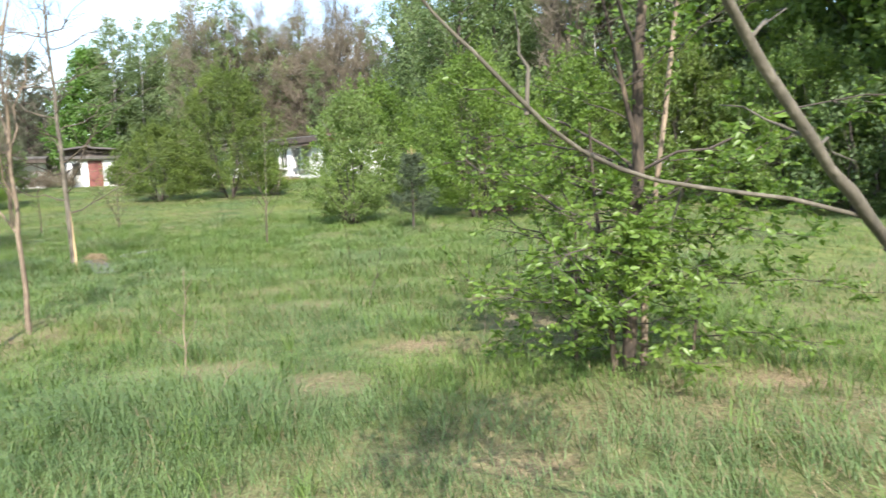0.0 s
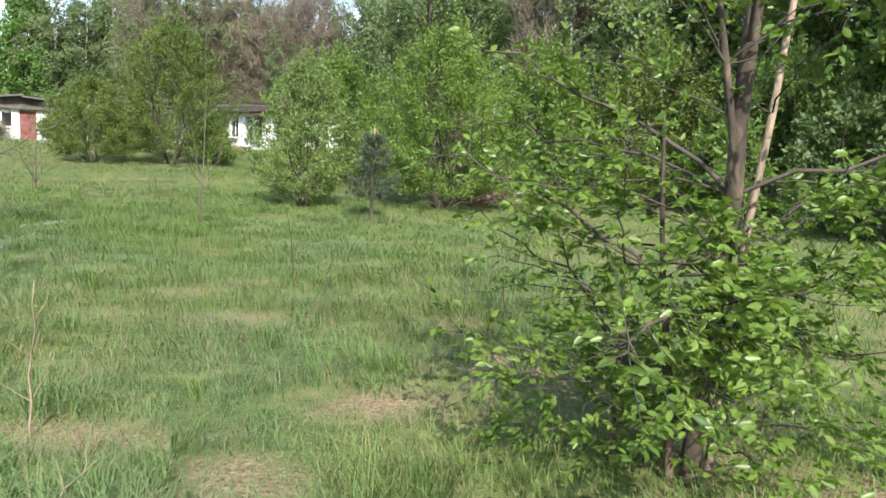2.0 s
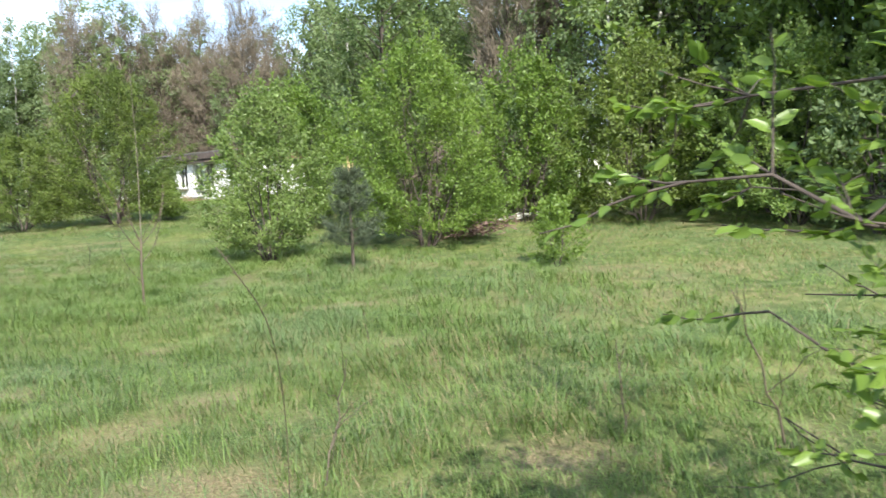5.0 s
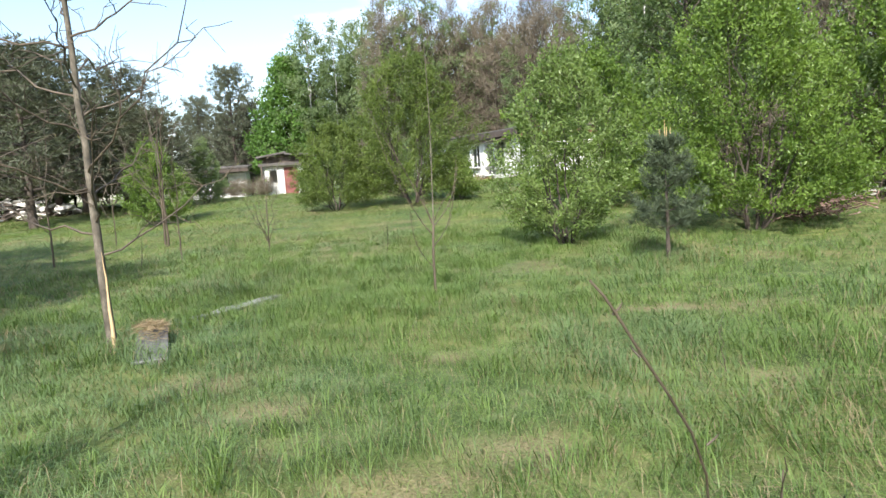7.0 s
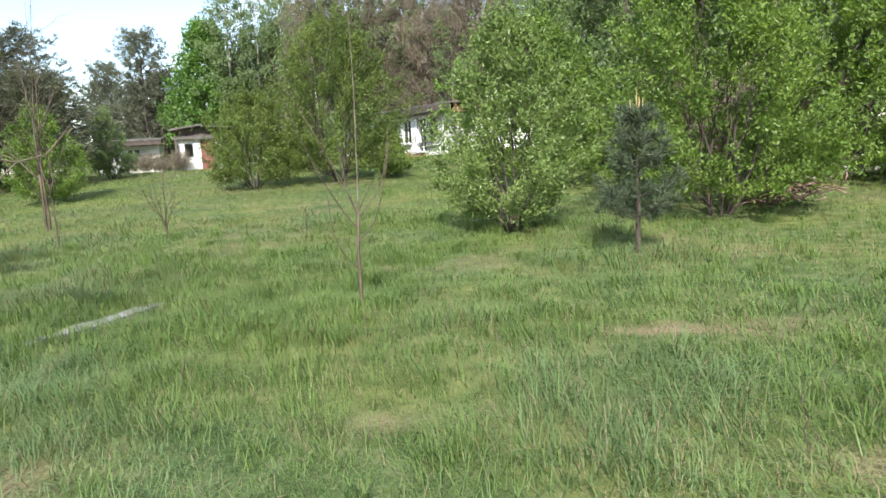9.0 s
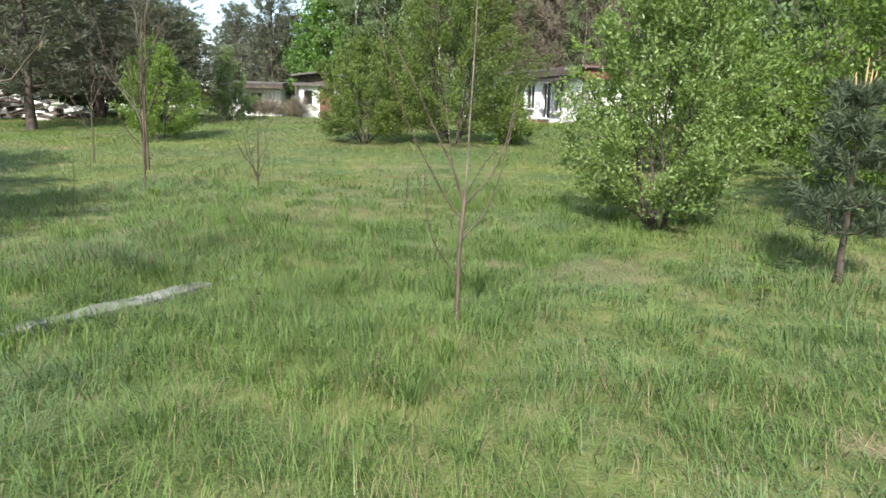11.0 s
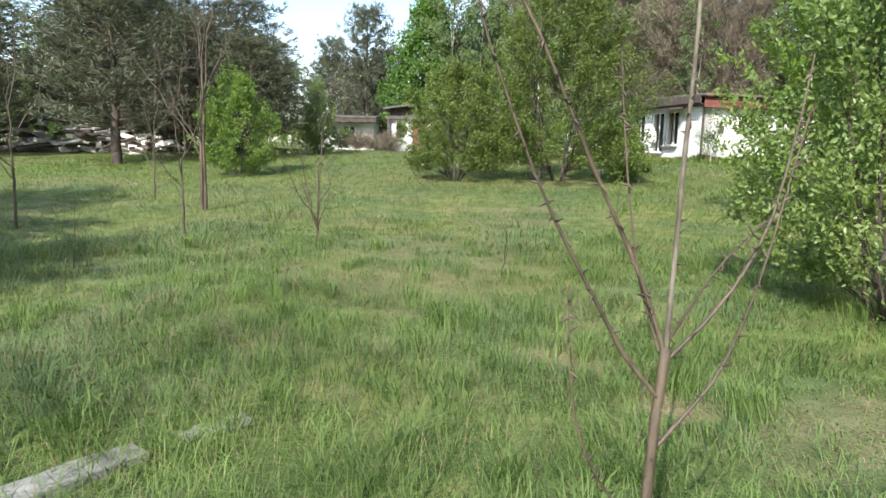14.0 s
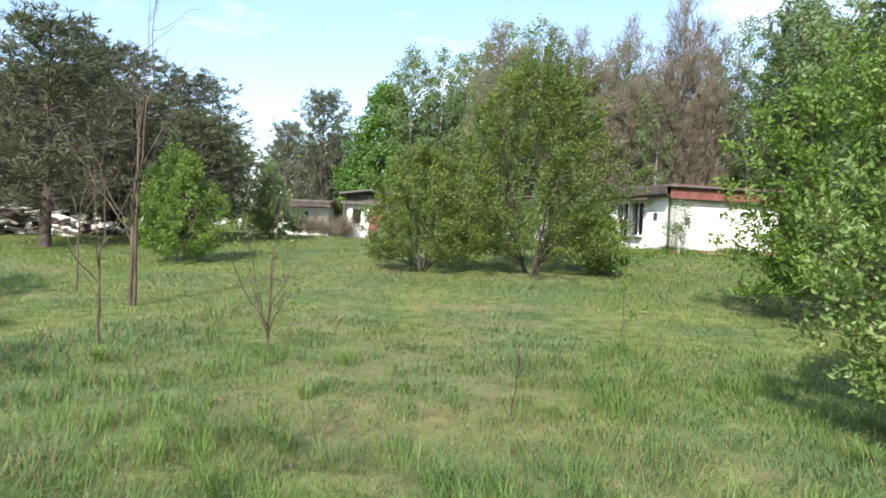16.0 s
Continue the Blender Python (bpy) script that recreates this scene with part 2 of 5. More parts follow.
M["soil"] = ground_material()
M["plaster"] = rough_material("plaster", ((0.32, (0.3, 0.29, 0.27)), (0.42, (0.7, 0.7, 0.68)), (0.7, (0.84, 0.84, 0.82))), 1.6, 0.85, 0.25, (1, 1, 0.7), 25)
M["brick_red"] = rough_material("brick_red", ((0.3, (0.07, 0.024, 0.022)), (0.5, (0.17, 0.058, 0.05)), (0.75, (0.27, 0.12, 0.1))), 3, 0.85, 0.4, (1, 1, 1), 30)
M["roof_felt"] = rough_material("roof_felt", ((0.3, (0.05, 0.046, 0.043)), (0.6, (0.115, 0.105, 0.098)), (0.8, (0.23, 0.215, 0.2))), 2.5, 0.9, 0.4)
M["old_wood"] = rough_material("old_wood", ((0.3, (0.03, 0.024, 0.02)), (0.6, (0.09, 0.07, 0.058)), (0.8, (0.18, 0.15, 0.13))), 5, 0.85, 0.5, (1, 1, 0.2), 50)
M["dark_room"] = rough_material("dark_room", ((0.3, (0.03, 0.028, 0.026)), (0.7, (0.09, 0.085, 0.08))), 2, 0.9, 0.2)
M["concrete"] = rough_material("concrete", ((0.3, (0.11, 0.12, 0.1)), (0.5, (0.22, 0.22, 0.2)), (0.75, (0.33, 0.33, 0.31))), 7, 0.9, 0.5, (1, 1, 1), 90)
M["rubble_white"] = rough_material("rubble_white", ((0.3, (0.3, 0.28, 0.25)), (0.5, (0.62, 0.6, 0.57)), (0.7, (0.8, 0.79, 0.77))), 4, 0.85, 0.4)
M["rust"] = rough_material("rust", ((0.3, (0.1, 0.045, 0.028)), (0.5, (0.26, 0.14, 0.09)), (0.68, (0.5, 0.38, 0.3))), 7, 0.8, 0.4, (1, 1, 0.4), 60, 0.1)
M["grey_paint"] = rough_material("grey_paint", ((0.3, (0.14, 0.11, 0.1)), (0.45, (0.17, 0.18, 0.2)), (0.7, (0.28, 0.3, 0.33))), 8, 0.6, 0.3, (1, 1, 0.5), 70, 0.2)
M["white_paint"] = rough_material("white_paint", ((0.3, (0.35, 0.33, 0.3)), (0.45, (0.7, 0.69, 0.66)), (0.7, (0.8, 0.8, 0.78))), 10, 0.6, 0.2)
M["board_grey"] = rough_material("board_grey", ((0.3, (0.07, 0.066, 0.068)), (0.55, (0.14, 0.135, 0.14)), (0.8, (0.25, 0.24, 0.24))), 6, 0.8, 0.5, (3, 1, 1), 60)
glass, g_n, g_l, g_b = nodes_of("window_glass")
g_b.inputs["Base Color"].default_value, g_b.inputs["Roughness"].default_value = (0.03, 0.035, 0.04, 1), 0.08
M["glass"] = glass


# ---- mesh tools ----
def mesh_from(name, verts, faces, mats, index=None, smooth=False):
    """faces: an array of shape (n, 3) or (n, 4)."""
    verts, faces = np.asarray(verts, np.float32), np.asarray(faces, np.int32)
    me = bpy.data.meshes.new(name)
    k = faces.shape[1]
    me.vertices.add(len(verts))
    me.vertices.foreach_set("co", verts.ravel())
    me.loops.add(faces.size)
    me.loops.foreach_set("vertex_index", faces.ravel())
    me.polygons.add(len(faces))
    me.polygons.foreach_set("loop_start", np.arange(0, faces.size, k, dtype=np.int32))
    me.polygons.foreach_set("loop_total", np.full(len(faces), k, np.int32))
    for m in mats:
        me.materials.append(m)
    if index is not None:
        me.polygons.foreach_set("material_index", np.asarray(index, np.int32))
    if smooth:
        me.polygons.foreach_set("use_smooth", np.ones(len(faces), bool))
    me.update(calc_edges=True)
    return me


def under(ob, parent, label=""):
    ob.parent = parent
    return tagged(ob, label) if label else ob


def part(name, bm, material, parent, label=""):
    me = bpy.data.meshes.new(name)
    bm.to_mesh(me)
    bm.free()
    me.materials.append(material)
    return under(new(name, me), parent, label)


def box_bm(size, at=(0, 0, 0), turn=(0, 0, 0), bevel=0.0, bm=None):
    bm = bm or bmesh.new()
    made = bmesh.ops.create_cube(bm, size=1.0)
    m = pose(*at, *turn) @ Matrix.Diagonal((*size, 1))
    bmesh.ops.transform(bm, matrix=m, verts=made["verts"])
    if bevel:
        es = list({e for v in made["verts"] for e in v.link_edges})
        bmesh.ops.bevel(bm, geom=es, offset=bevel, segments=1, affect="EDGES")
    return bm


class Tubes:
    """Collects tapered tubes along polylines into one mesh."""

    def __init__(self, sides=6):
        self.v, self.f, self.n, self.sides = [], [], 0, sides

    def add(self, pts, radii, sides=None):
        k = sides or self.sides
        pts, radii = np.asarray(pts, float), np.asarray(radii, float)
        d = np.gradient(pts, axis=0)
        d /= np.linalg.norm(d, axis=1, keepdims=True) + 1e-9
        ref = np.array([1.0, 0, 0]) if abs(d[0, 2]) > 0.7 else np.array([0, 0, 1.0])
        u = np.cross(d, ref)
        u /= np.linalg.norm(u, axis=1, keepdims=True) + 1e-9
        w = np.cross(d, u)
        a = np.linspace(0, 2 * np.pi, k, endpoint=False)
        ring = pts[:, None] + radii[:, None, None] * (np.cos(a)[None, :, None] * u[:, None] + np.sin(a)[None, :, None] * w[:, None])
        m = len(pts)
        self.v.append(ring.reshape(-1, 3))
        i, j = np.meshgrid(np.arange(m - 1), np.arange(k), indexing="ij")
        q = np.stack([i * k + j, i * k + (j + 1) % k, (i + 1) * k + (j + 1) % k, (i + 1) * k + j], -1).reshape(-1, 4) + self.n
        self.f.append(q)
        self.n += m * k
        return self

    def mesh(self, name, mat):
        return mesh_from(name, np.concatenate(self.v), np.concatenate(self.f), [mat], smooth=True)


def curve(rng, a, b, sag=0.0, wob=0.05, n=7):
    """A wavering line from a to b; sag > 0 bows it upwards."""
    a, b = np.asarray(a, float), np.asarray(b, float)
    s = np.linspace(0, 1, n)[:, None]
    length = np.linalg.norm(b - a)
    p = a + (b - a) * s
    p[:, 2] += sag * length * 4 * (s * (1 - s))[:, 0]
    p[1:-1] += rng.normal(0, wob * length / n, (n - 2, 3))
    return p


def unit(v):
    return v / (np.linalg.norm(v, axis=-1, keepdims=True) + 1e-9)


def leaf_mesh(name, rng, at, axis, size, ratio, mat, fold=0.25, full=False, facing=0.5):
    """Folded leaf blades: pointed ovals with a mid-rib (full) or folded lozenges."""
    n = len(at)
    axis = unit(axis)
    side = unit(np.cross(axis, rng.normal(size=(n, 3)) + np.array([0.3, -0.6, 1.0]) * facing))
    up = np.cross(side, axis)
    L, W = size[:, None], size[:, None] * ratio
    base, tip = at, at + axis * L
    f = fold * W
    if full:
        c1, c2 = at + axis * L * 0.33 - up * f * 0.6, at + axis * L * 0.7 - up * f * 0.5
        v = np.stack([base, c1 + side * W * 0.5 + up * f, c2 + side * W * 0.38 + up * f, tip - up * f * 1.2,
                      c2 - side * W * 0.38 + up * f, c1 - side * W * 0.5 + up * f, c1, c2], 1)
        t = np.array([[0, 6, 1], [1, 6, 7], [1, 7, 2], [2, 7, 3], [0, 5, 6], [5, 4, 7], [5, 7, 6], [4, 3, 7]])
    else:
        c = at + axis * L * 0.45
        v = np.stack([base, c + side * W * 0.5 + up * f, tip, c - side * W * 0.5 + up * f], 1)
        t = np.array([[0, 1, 2], [0, 2, 3]])
    k = v.shape[1]
    faces = (t[None] + (np.arange(n) * k)[:, None, None]).reshape(-1, 3)
    return mesh_from(name, v.reshape(-1, 3), faces, [mat])


def plant(name, x, y, label, category="tree", group="", turn=0.0):
    root = new(name)
    root.matrix_world = pose(x, y, gz(x, y), 0, 0, turn)
    return tagged(root, label, category, group)


def crown_points(rng, count, centre, radii, shell=0.55, lumps=0.35, egg=0.0, skirt=0.0):
    """Centres of leaf clusters in an uneven ellipsoid, thinner inside."""
    d = unit(rng.normal(size=(count, 3)))
    r = (shell**3 + (1 - shell**3) * rng.random(count)) ** 0.4
    ph = rng.random(6) * 6.28
    lump = 1 + lumps * (np.sin(d[:, 0] * 3.1 + ph[0]) * np.sin(d[:, 1] * 3.7 + ph[1]) + 0.6 * np.sin(d[:, 2] * 5 + ph[2] + d[:, 0] * 4))
    flat = np.hypot(d[:, 0], d[:, 1]) + 1e-6
    low = np.clip(-d[:, 2], 0, 1)
    d[:, :2] *= (flat ** (-skirt * np.minimum(1, low * 2.5)))[:, None].clip(1, 4)
    p = d * (r * lump)[:, None]
    p[:, :2] *= (1.0 - egg * p[:, 2:3]).clip(0.3, 1.7)
    return np.asarray(centre) + p * np.asarray(radii)


def leafy(root, seed, height, radii, centre_z, stems, clusters, per, leaf, ratio, sigma, leaf_mat, bark, r0=0.05,
          full=False, lean=0.0, droop=0.0, shell=0.35, spread=0.25, twigs=True, up=0.35, stem_top=0.85, egg=0.0, skirt=0.0):
    """A shrub or tree: stems from one foot, a twig to every cluster, leaves round the twigs' ends."""
    rng = np.random.default_rng(seed)
    lines = []
    for s in range(stems):
        a = 6.28 * (s + rng.random() * 0.6) / stems
        far = 0 if stems == 1 else radii[0] * (0.25 + 0.45 * rng.random())
        foot = np.array([math.cos(a), math.sin(a), 0]) * (0 if stems == 1 else r0 * 1.6 * stems ** 0.5)
        top = np.array([math.cos(a) * far + lean, math.sin(a) * far, height * (stem_top - 0.25 * rng.random() * (stems > 1))])
        p = curve(rng, foot - (0, 0, 0.1), top, 0.0, 0.16, 10)
        if stems > 1:
            s01 = np.linspace(0, 1, 10)
            p[:, :2] = foot[:2] + (top[:2] - foot[:2]) * (s01**0.8)[:, None] + (p[:, :2] - (foot[:2] + (top[:2] - foot[:2]) * s01[:, None]))
        rad = r0 * (0.75 + 0.5 * rng.random()) * np.linspace(1, 0.22, 10) ** 0.9
        under(new("trunk" if stems == 1 else "stem", Tubes(7).add(p, rad).mesh("stem", bark)), root)
        lines.append(p)
    allp = np.concatenate(lines)
    cen = crown_points(rng, clusters, (lean * 0.7, 0, centre_z), radii, shell, 0.35, egg, skirt)
    cen[:, 2] = np.maximum(cen[:, 2], min(0.17 * height, 0.55) * (0.6 + 0.8 * rng.random(len(cen))))
    far_off = leaf >= 0.19
    tb = Tubes(4 if full else 3)
    at, ax = [], []
    for j_c, c in enumerate(cen):
        low = allp[allp[:, 2] < c[2] + 0.1 * height]
        low = low if len(low) else allp
        i = np.argmin(np.linalg.norm(low - c, axis=1) + 0.35 * np.abs(low[:, 2] - c[2] + spread * radii[2]))
        p = curve(rng, low[i], c, 0.06 - droop, 0.14, 6)
        if twigs and far_off and leaf < 0.5 and j_c % 3:
            pass
        elif twigs and far_off:
            tb.add(p[::2], r0 * 0.2 * np.linspace(1, 0.3, 3))
        elif twigs:
            q = p if full else p[::2]
            tb.add(q, r0 * 0.22 * np.linspace(1, 0.25, len(q)) * (0.6 + 0.4 * rng.random()))
        k = int(per * (0.5 + rng.random()))
        s = 0.35 + 0.65 * rng.random(k) ** 0.7
        pos = np.stack([np.interp(s, np.linspace(0, 1, 6), p[:, j]) for j in range(3)], 1)
        pos += rng.normal(0, sigma, (k, 3)) * (0.35 + 0.65 * s)[:, None]
        out = unit(p[-1] - p[0])
        at.append(pos)
        ax.append(rng.normal(0, 0.6, (k, 3)) + out * 0.6 + np.array([0, 0, up - 2.2 * droop]))
    if twigs:
        tagged(under(new("twig_work", tb.mesh("twig_work", bark)), root), kind="stuff")
    at, ax = np.concatenate(at), np.concatenate(ax)
    at[:, 2] = np.maximum(at[:, 2], 0.05)
    size = leaf * (0.6 + 0.7 * rng.random(len(at)))
    tagged(under(new("crown", leaf_mesh("crown", rng, at, ax, size, ratio, leaf_mat, 0.3, full)), root), kind="stuff")
    return root


def grown(root, seed, height, radius, profile, boughs, subs, per, leaf, ratio, leaf_mat, bark, r0, stems=1, low=0.12, rise=0.6,
          droop=0.0, clump=0.3, up=0.3, inner=0.35, lumps=0.2, facing=0.8, twig_step=1, shoots=0, twig_bark=None):
    """A shrub or tree built from its boughs: every bough carries sprays of leaves, with gaps between the boughs."""
    rng = np.random.default_rng(seed)
    ph, pr = zip(*profile)
    lines, t10 = [], np.linspace(0, 1, 10)
    for k in range(stems):
        a = 6.283 * (k + 0.5 * rng.random()) / stems
        out = 0 if stems == 1 else radius * (0.2 + 0.35 * rng.random())
        ray = np.array([math.cos(a), math.sin(a), 0])
        foot = ray * (0 if stems == 1 else r0 * 1.5 * stems ** 0.5) - (0, 0, 0.1)
        top = ray * out + (0, 0, height * (0.93 if stems == 1 else 0.55 + 0.3 * rng.random()))
        p = curve(rng, foot, top, 0, 0.06 if stems == 1 else 0.14, 10)
        p[:, :2] += (top[:2] - foot[:2]) * (t10**0.75 - t10)[:, None]
        rad = r0 * (0.75 + 0.5 * rng.random()) * np.linspace(1, 0.18, 10) ** 0.9
        under(new("trunk" if stems == 1 else "stem", Tubes(7).add(p, rad).mesh("stem", bark)), root)
        fine = np.linspace(0, 1, 28)
        lines.append(np.stack([np.interp(fine, t10, p[:, j]) for j in range(3)], 1))
    allp = np.concatenate(lines)
    w = rng.random(4) * 6.283
    tb, at, ax, t7 = Tubes(3), [], [], np.linspace(0, 1, 7)
    for i in range(boughs):
        h = low + (1 - low) * ((i + rng.random()) / boughs) ** 0.95
        a = 2.4 * i + 0.8 * rng.random()
        lump = 1 + lumps * (math.sin(2 * a + w[0]) * math.sin(7 * h + w[1]) + 0.7 * math.sin(3 * a + w[2] + 5 * h))
        R = radius * np.interp(h, ph, pr) * lump * (0.68 + 0.4 * rng.random())
        tip = np.array([math.cos(a) * R, math.sin(a) * R, height * h])
        z0 = max(tip[2] - rise * R - 0.05 * height * rng.random(), 0.04 * height)
        base = allp[np.argmin(np.abs(allp[:, 2] - z0) + 0.5 * np.hypot(allp[:, 0] - tip[0] * 0.4, allp[:, 1] - tip[1] * 0.4))]
        q = curve(rng, base, tip, 0.05, 0.12, 7)
        q[:, 2] -= droop * R * t7**2.5
        tb.add(q[::2], r0 * 0.24 * np.linspace(1, 0.25, 4))
        k = max(3, int(subs * (0.45 + 0.75 * R / radius)))
        t = inner + (1 - inner) * rng.random(k) ** 0.8
        pos = np.stack([np.interp(t, t7, q[:, j]) for j in range(3)], 1)
        d = unit(rng.normal(size=(k, 3)) * (1, 1, 0.6) + unit(q[-1] - base) * 0.9 + (0, 0, up - droop))
        L = clump * (0.6 + 0.7 * rng.random(k)) * (1.2 - 0.45 * t)
        for e in range(0, k, twig_step):
            tb.add([pos[e], pos[e] + d[e] * L[e]], [r0 * 0.1, r0 * 0.04])
        u = rng.random((k, per))
        spray = pos[:, None] + d[:, None] * (L[:, None] * u)[..., None] + rng.normal(0, clump * 0.2, (k, per, 3))
        spray[..., 2] -= droop * 0.8 * L[:, None] * u
        at.append(spray.reshape(-1, 3))
        ax.append((d[:, None] * 0.5 + rng.normal(0, 0.55, (k, per, 3)) + (0, 0, up * 0.5 - 2 * droop)).reshape(-1, 3))
    for i in range(shoots):
        h, a = 0.45 + 0.5 * rng.random(), 6.283 * rng.random()
        R = radius * np.interp(h, ph, pr) * (0.3 + 0.65 * rng.random())
        foot = np.array([math.cos(a) * R, math.sin(a) * R, height * h])
        q = curve(rng, foot, foot * (1.12, 1.12, 1) + (0, 0, height * (0.08 + 0.12 * rng.random())), 0, 0.08, 5)
        tb.add(q, r0 * 0.14 * np.linspace(1, 0.3, 5))
        u = rng.random(per * 2)
        at.append(np.stack([np.interp(u, np.linspace(0, 1, 5), q[:, j]) for j in range(3)], 1) + rng.normal(0, clump * 0.12, (per * 2, 3)))
        ax.append(rng.normal(0, 0.55, (per * 2, 3)) + (0, 0, 0.7))
    tagged(under(new("twig_work", tb.mesh("twig_work", twig_bark or bark)), root), kind="stuff")
    at, ax = np.concatenate(at), np.concatenate(ax)
    at[:, 2] = np.maximum(at[:, 2], 0.06)
    size = leaf * (0.6 + 0.7 * rng.random(len(at)))
    tagged(under(new("crown", leaf_mesh("crown", rng, at, ax, size, ratio, leaf_mat, 0.3, False, facing)), root), kind="stuff")
    return root


BUSH = ((0, 0.45), (0.14, 0.82), (0.3, 1.0), (0.55, 0.86), (0.8, 0.5), (1, 0.14))
ROUND = ((0, 0.7), (0.12, 0.95), (0.32, 1.0), (0.6, 0.86), (0.85, 0.55), (1, 0.12))
TALL = ((0, 0.35), (0.25, 0.7), (0.5, 1.0), (0.75, 0.85), (0.92, 0.5), (1, 0.12))
OAK = ((0, 0.55), (0.1, 0.86), (0.25, 1.0), (0.45, 0.9), (0.7, 0.62), (0.9, 0.3), (1, 0.08))
COLUMN = ((0, 0.25), (0.25, 0.6), (0.5, 0.95), (0.75, 1.0), (0.92, 0.65), (1, 0.15))


def bare(root, seed, height, r0, bark, forks=5, fork_at=0.45, spread=0.35, lean=(0, 0), twigs=5, buds=None, stems=1, bud_n=0):
    """A leafless young tree: a stem that splits into rising branches with side twigs."""
    rng = np.random.default_rng(seed)
    tops, fine = [], Tubes(4)
    for s in range(stems):
        foot = np.array([0.05 * s, 0.03 * s, -0.1])
        fork = np.array([lean[0] * fork_at + 0.08 * s, lean[1] * fork_at, height * fork_at * (1 + 0.15 * s)])
        p = curve(rng, foot, fork, 0, 0.035, 8)
        under(new("trunk", Tubes(8).add(p, r0 * np.linspace(1.15, 0.7, 8)).mesh("trunk", bark)), root)
        for k in range(forks):
            a = 6.28 * (k + 0.7 * rng.random()) / forks
            reach = height * (1 - fork_at) * (0.55 + 0.45 * rng.random()) if k else height * (1 - fork_at)
            off = spread * reach * (0.6 + 0.7 * rng.random()) * (0.15 if k == 0 else 1)
            st = p[-1] if k < 3 else p[4 + k % 3]
            end = st + np.array([math.cos(a) * off + lean[0] * 0.4, math.sin(a) * off + lean[1] * 0.4, reach * (1 if k < 3 else 0.7)])
            q = curve(rng, st, end, -0.04, 0.12, 9)
            tb = Tubes(5).add(q, r0 * (0.62 if k == 0 else 0.45) * np.linspace(1, 0.18, 9))
            for _ in range(twigs):
                i = rng.integers(3, 8)
                e = q[i] + unit(rng.normal(size=3) + np.array([math.cos(a), math.sin(a), 0.8])) * reach * (0.1 + 0.22 * rng.random())
                w = curve(rng, q[i], e, 0.03, 0.2, 5)
                fine.add(w, r0 * 0.16 * np.linspace(1, 0.3, 5), 4)
                for _ in range(2):
                    e2 = w[3] + unit(rng.normal(size=3) + np.array([0, 0, 0.5])) * reach * 0.09
                    fine.add(np.linspace(w[2], e2, 3), r0 * 0.09 * np.linspace(1, 0.4, 3), 3)
                tops.append(w[-1])
            under(new("branch", tb.mesh("branch", bark)), root)
            tops.append(q[-1])
    tagged(under(new("twig_work", fine.mesh("twig_work", bark)), root), kind="stuff")
    if buds and tops:
        tops = np.array(tops)
        at = np.repeat(tops, bud_n, 0) + rng.normal(0, 0.05 * height / 3, (len(tops) * bud_n, 3))
        under(new("leaves", leaf_mesh("leaves", rng, at, rng.normal(size=at.shape) + (0, 0, -0.3), 0.05 * (0.6 + rng.random(len(at))), 0.4, buds)), root)
    return root


def conifer(root, seed, height, width, r0, needles, bark, first=0.15, whorls=14, arms=6, tufts=7, tuft=0.3, ratio=0.16, per=5, point=0.8, droop=-0.05):
    """A pine: whorls of branches with upright tufts of needles."""
    rng = np.random.default_rng(seed)
    p = curve(rng, (0, 0, -0.1), (0, 0, height * 0.97), 0, 0.03, 10)
    under(new("trunk", Tubes(8).add(p, r0 * np.linspace(1.1, 0.12, 10)).mesh("trunk", bark)), root)
    tb, at, ax = Tubes(4), [], []
    for w in range(whorls):
        h = first + (1 - first) * (w + 0.3 * rng.random()) / whorls
        prof = min(1, (1 - h) ** point * 1.25 + 0.05) * (0.75 + 0.25 * min(1, (h - first) * 8 + 0.5))
        for k in range(arms):
            a = 6.28 * (k + rng.random() * 0.8) / arms + w
            reach = width / 2 * prof * (0.7 + 0.5 * rng.random())
            st = np.array([np.interp(h, np.linspace(0, 0.97, 10), p[:, j]) for j in range(3)])
            st[2] = h * height
            end = st + np.array([math.cos(a) * reach, math.sin(a) * reach, reach * (0.25 + droop + 0.3 * rng.random() + 0.4 * h)])
            q = curve(rng, st, end, -0.05, 0.1, 6)
            tb.add(q, r0 * 0.22 * np.linspace(1, 0.3, 6) * (1.1 - h * 0.6))
            for _ in range(tufts):
                s = 0.3 + 0.7 * rng.random()
                c = np.array([np.interp(s, np.linspace(0, 1, 6), q[:, j]) for j in range(3)]) + rng.normal(0, tuft * 0.45, 3)
                at.append(np.repeat(c[None], per, 0))
                ax.append(rng.normal(0, 0.7, (per, 3)) + np.array([math.cos(a) * 0.5, math.sin(a) * 0.5, 0.75]))
    tagged(under(new("twig_work", tb.mesh("twig_work", bark)), root), kind="stuff")
    at, ax = np.concatenate(at), np.concatenate(ax)
    tagged(under(new("crown", leaf_mesh("crown", rng, at, ax, tuft * (0.6 + 0.7 * rng.random(len(at))), ratio, needles, 0.4)), root), kind="stuff")
    return root


# ---- ground ----
HOUSE, HOUSE_TURN, HOUSE_SIZE = (-3.95, 44.0), -53.0, (19.0, 5.2)

def axis_samples(lo, hi, step, far):
    core = np.arange(lo, hi + step / 2, step)
    grow = np.cumsum(step * 1.28 ** np.arange(1, 60))
    return np.concatenate([(lo - grow[grow < far])[::-1], core, hi + grow[grow < far]])


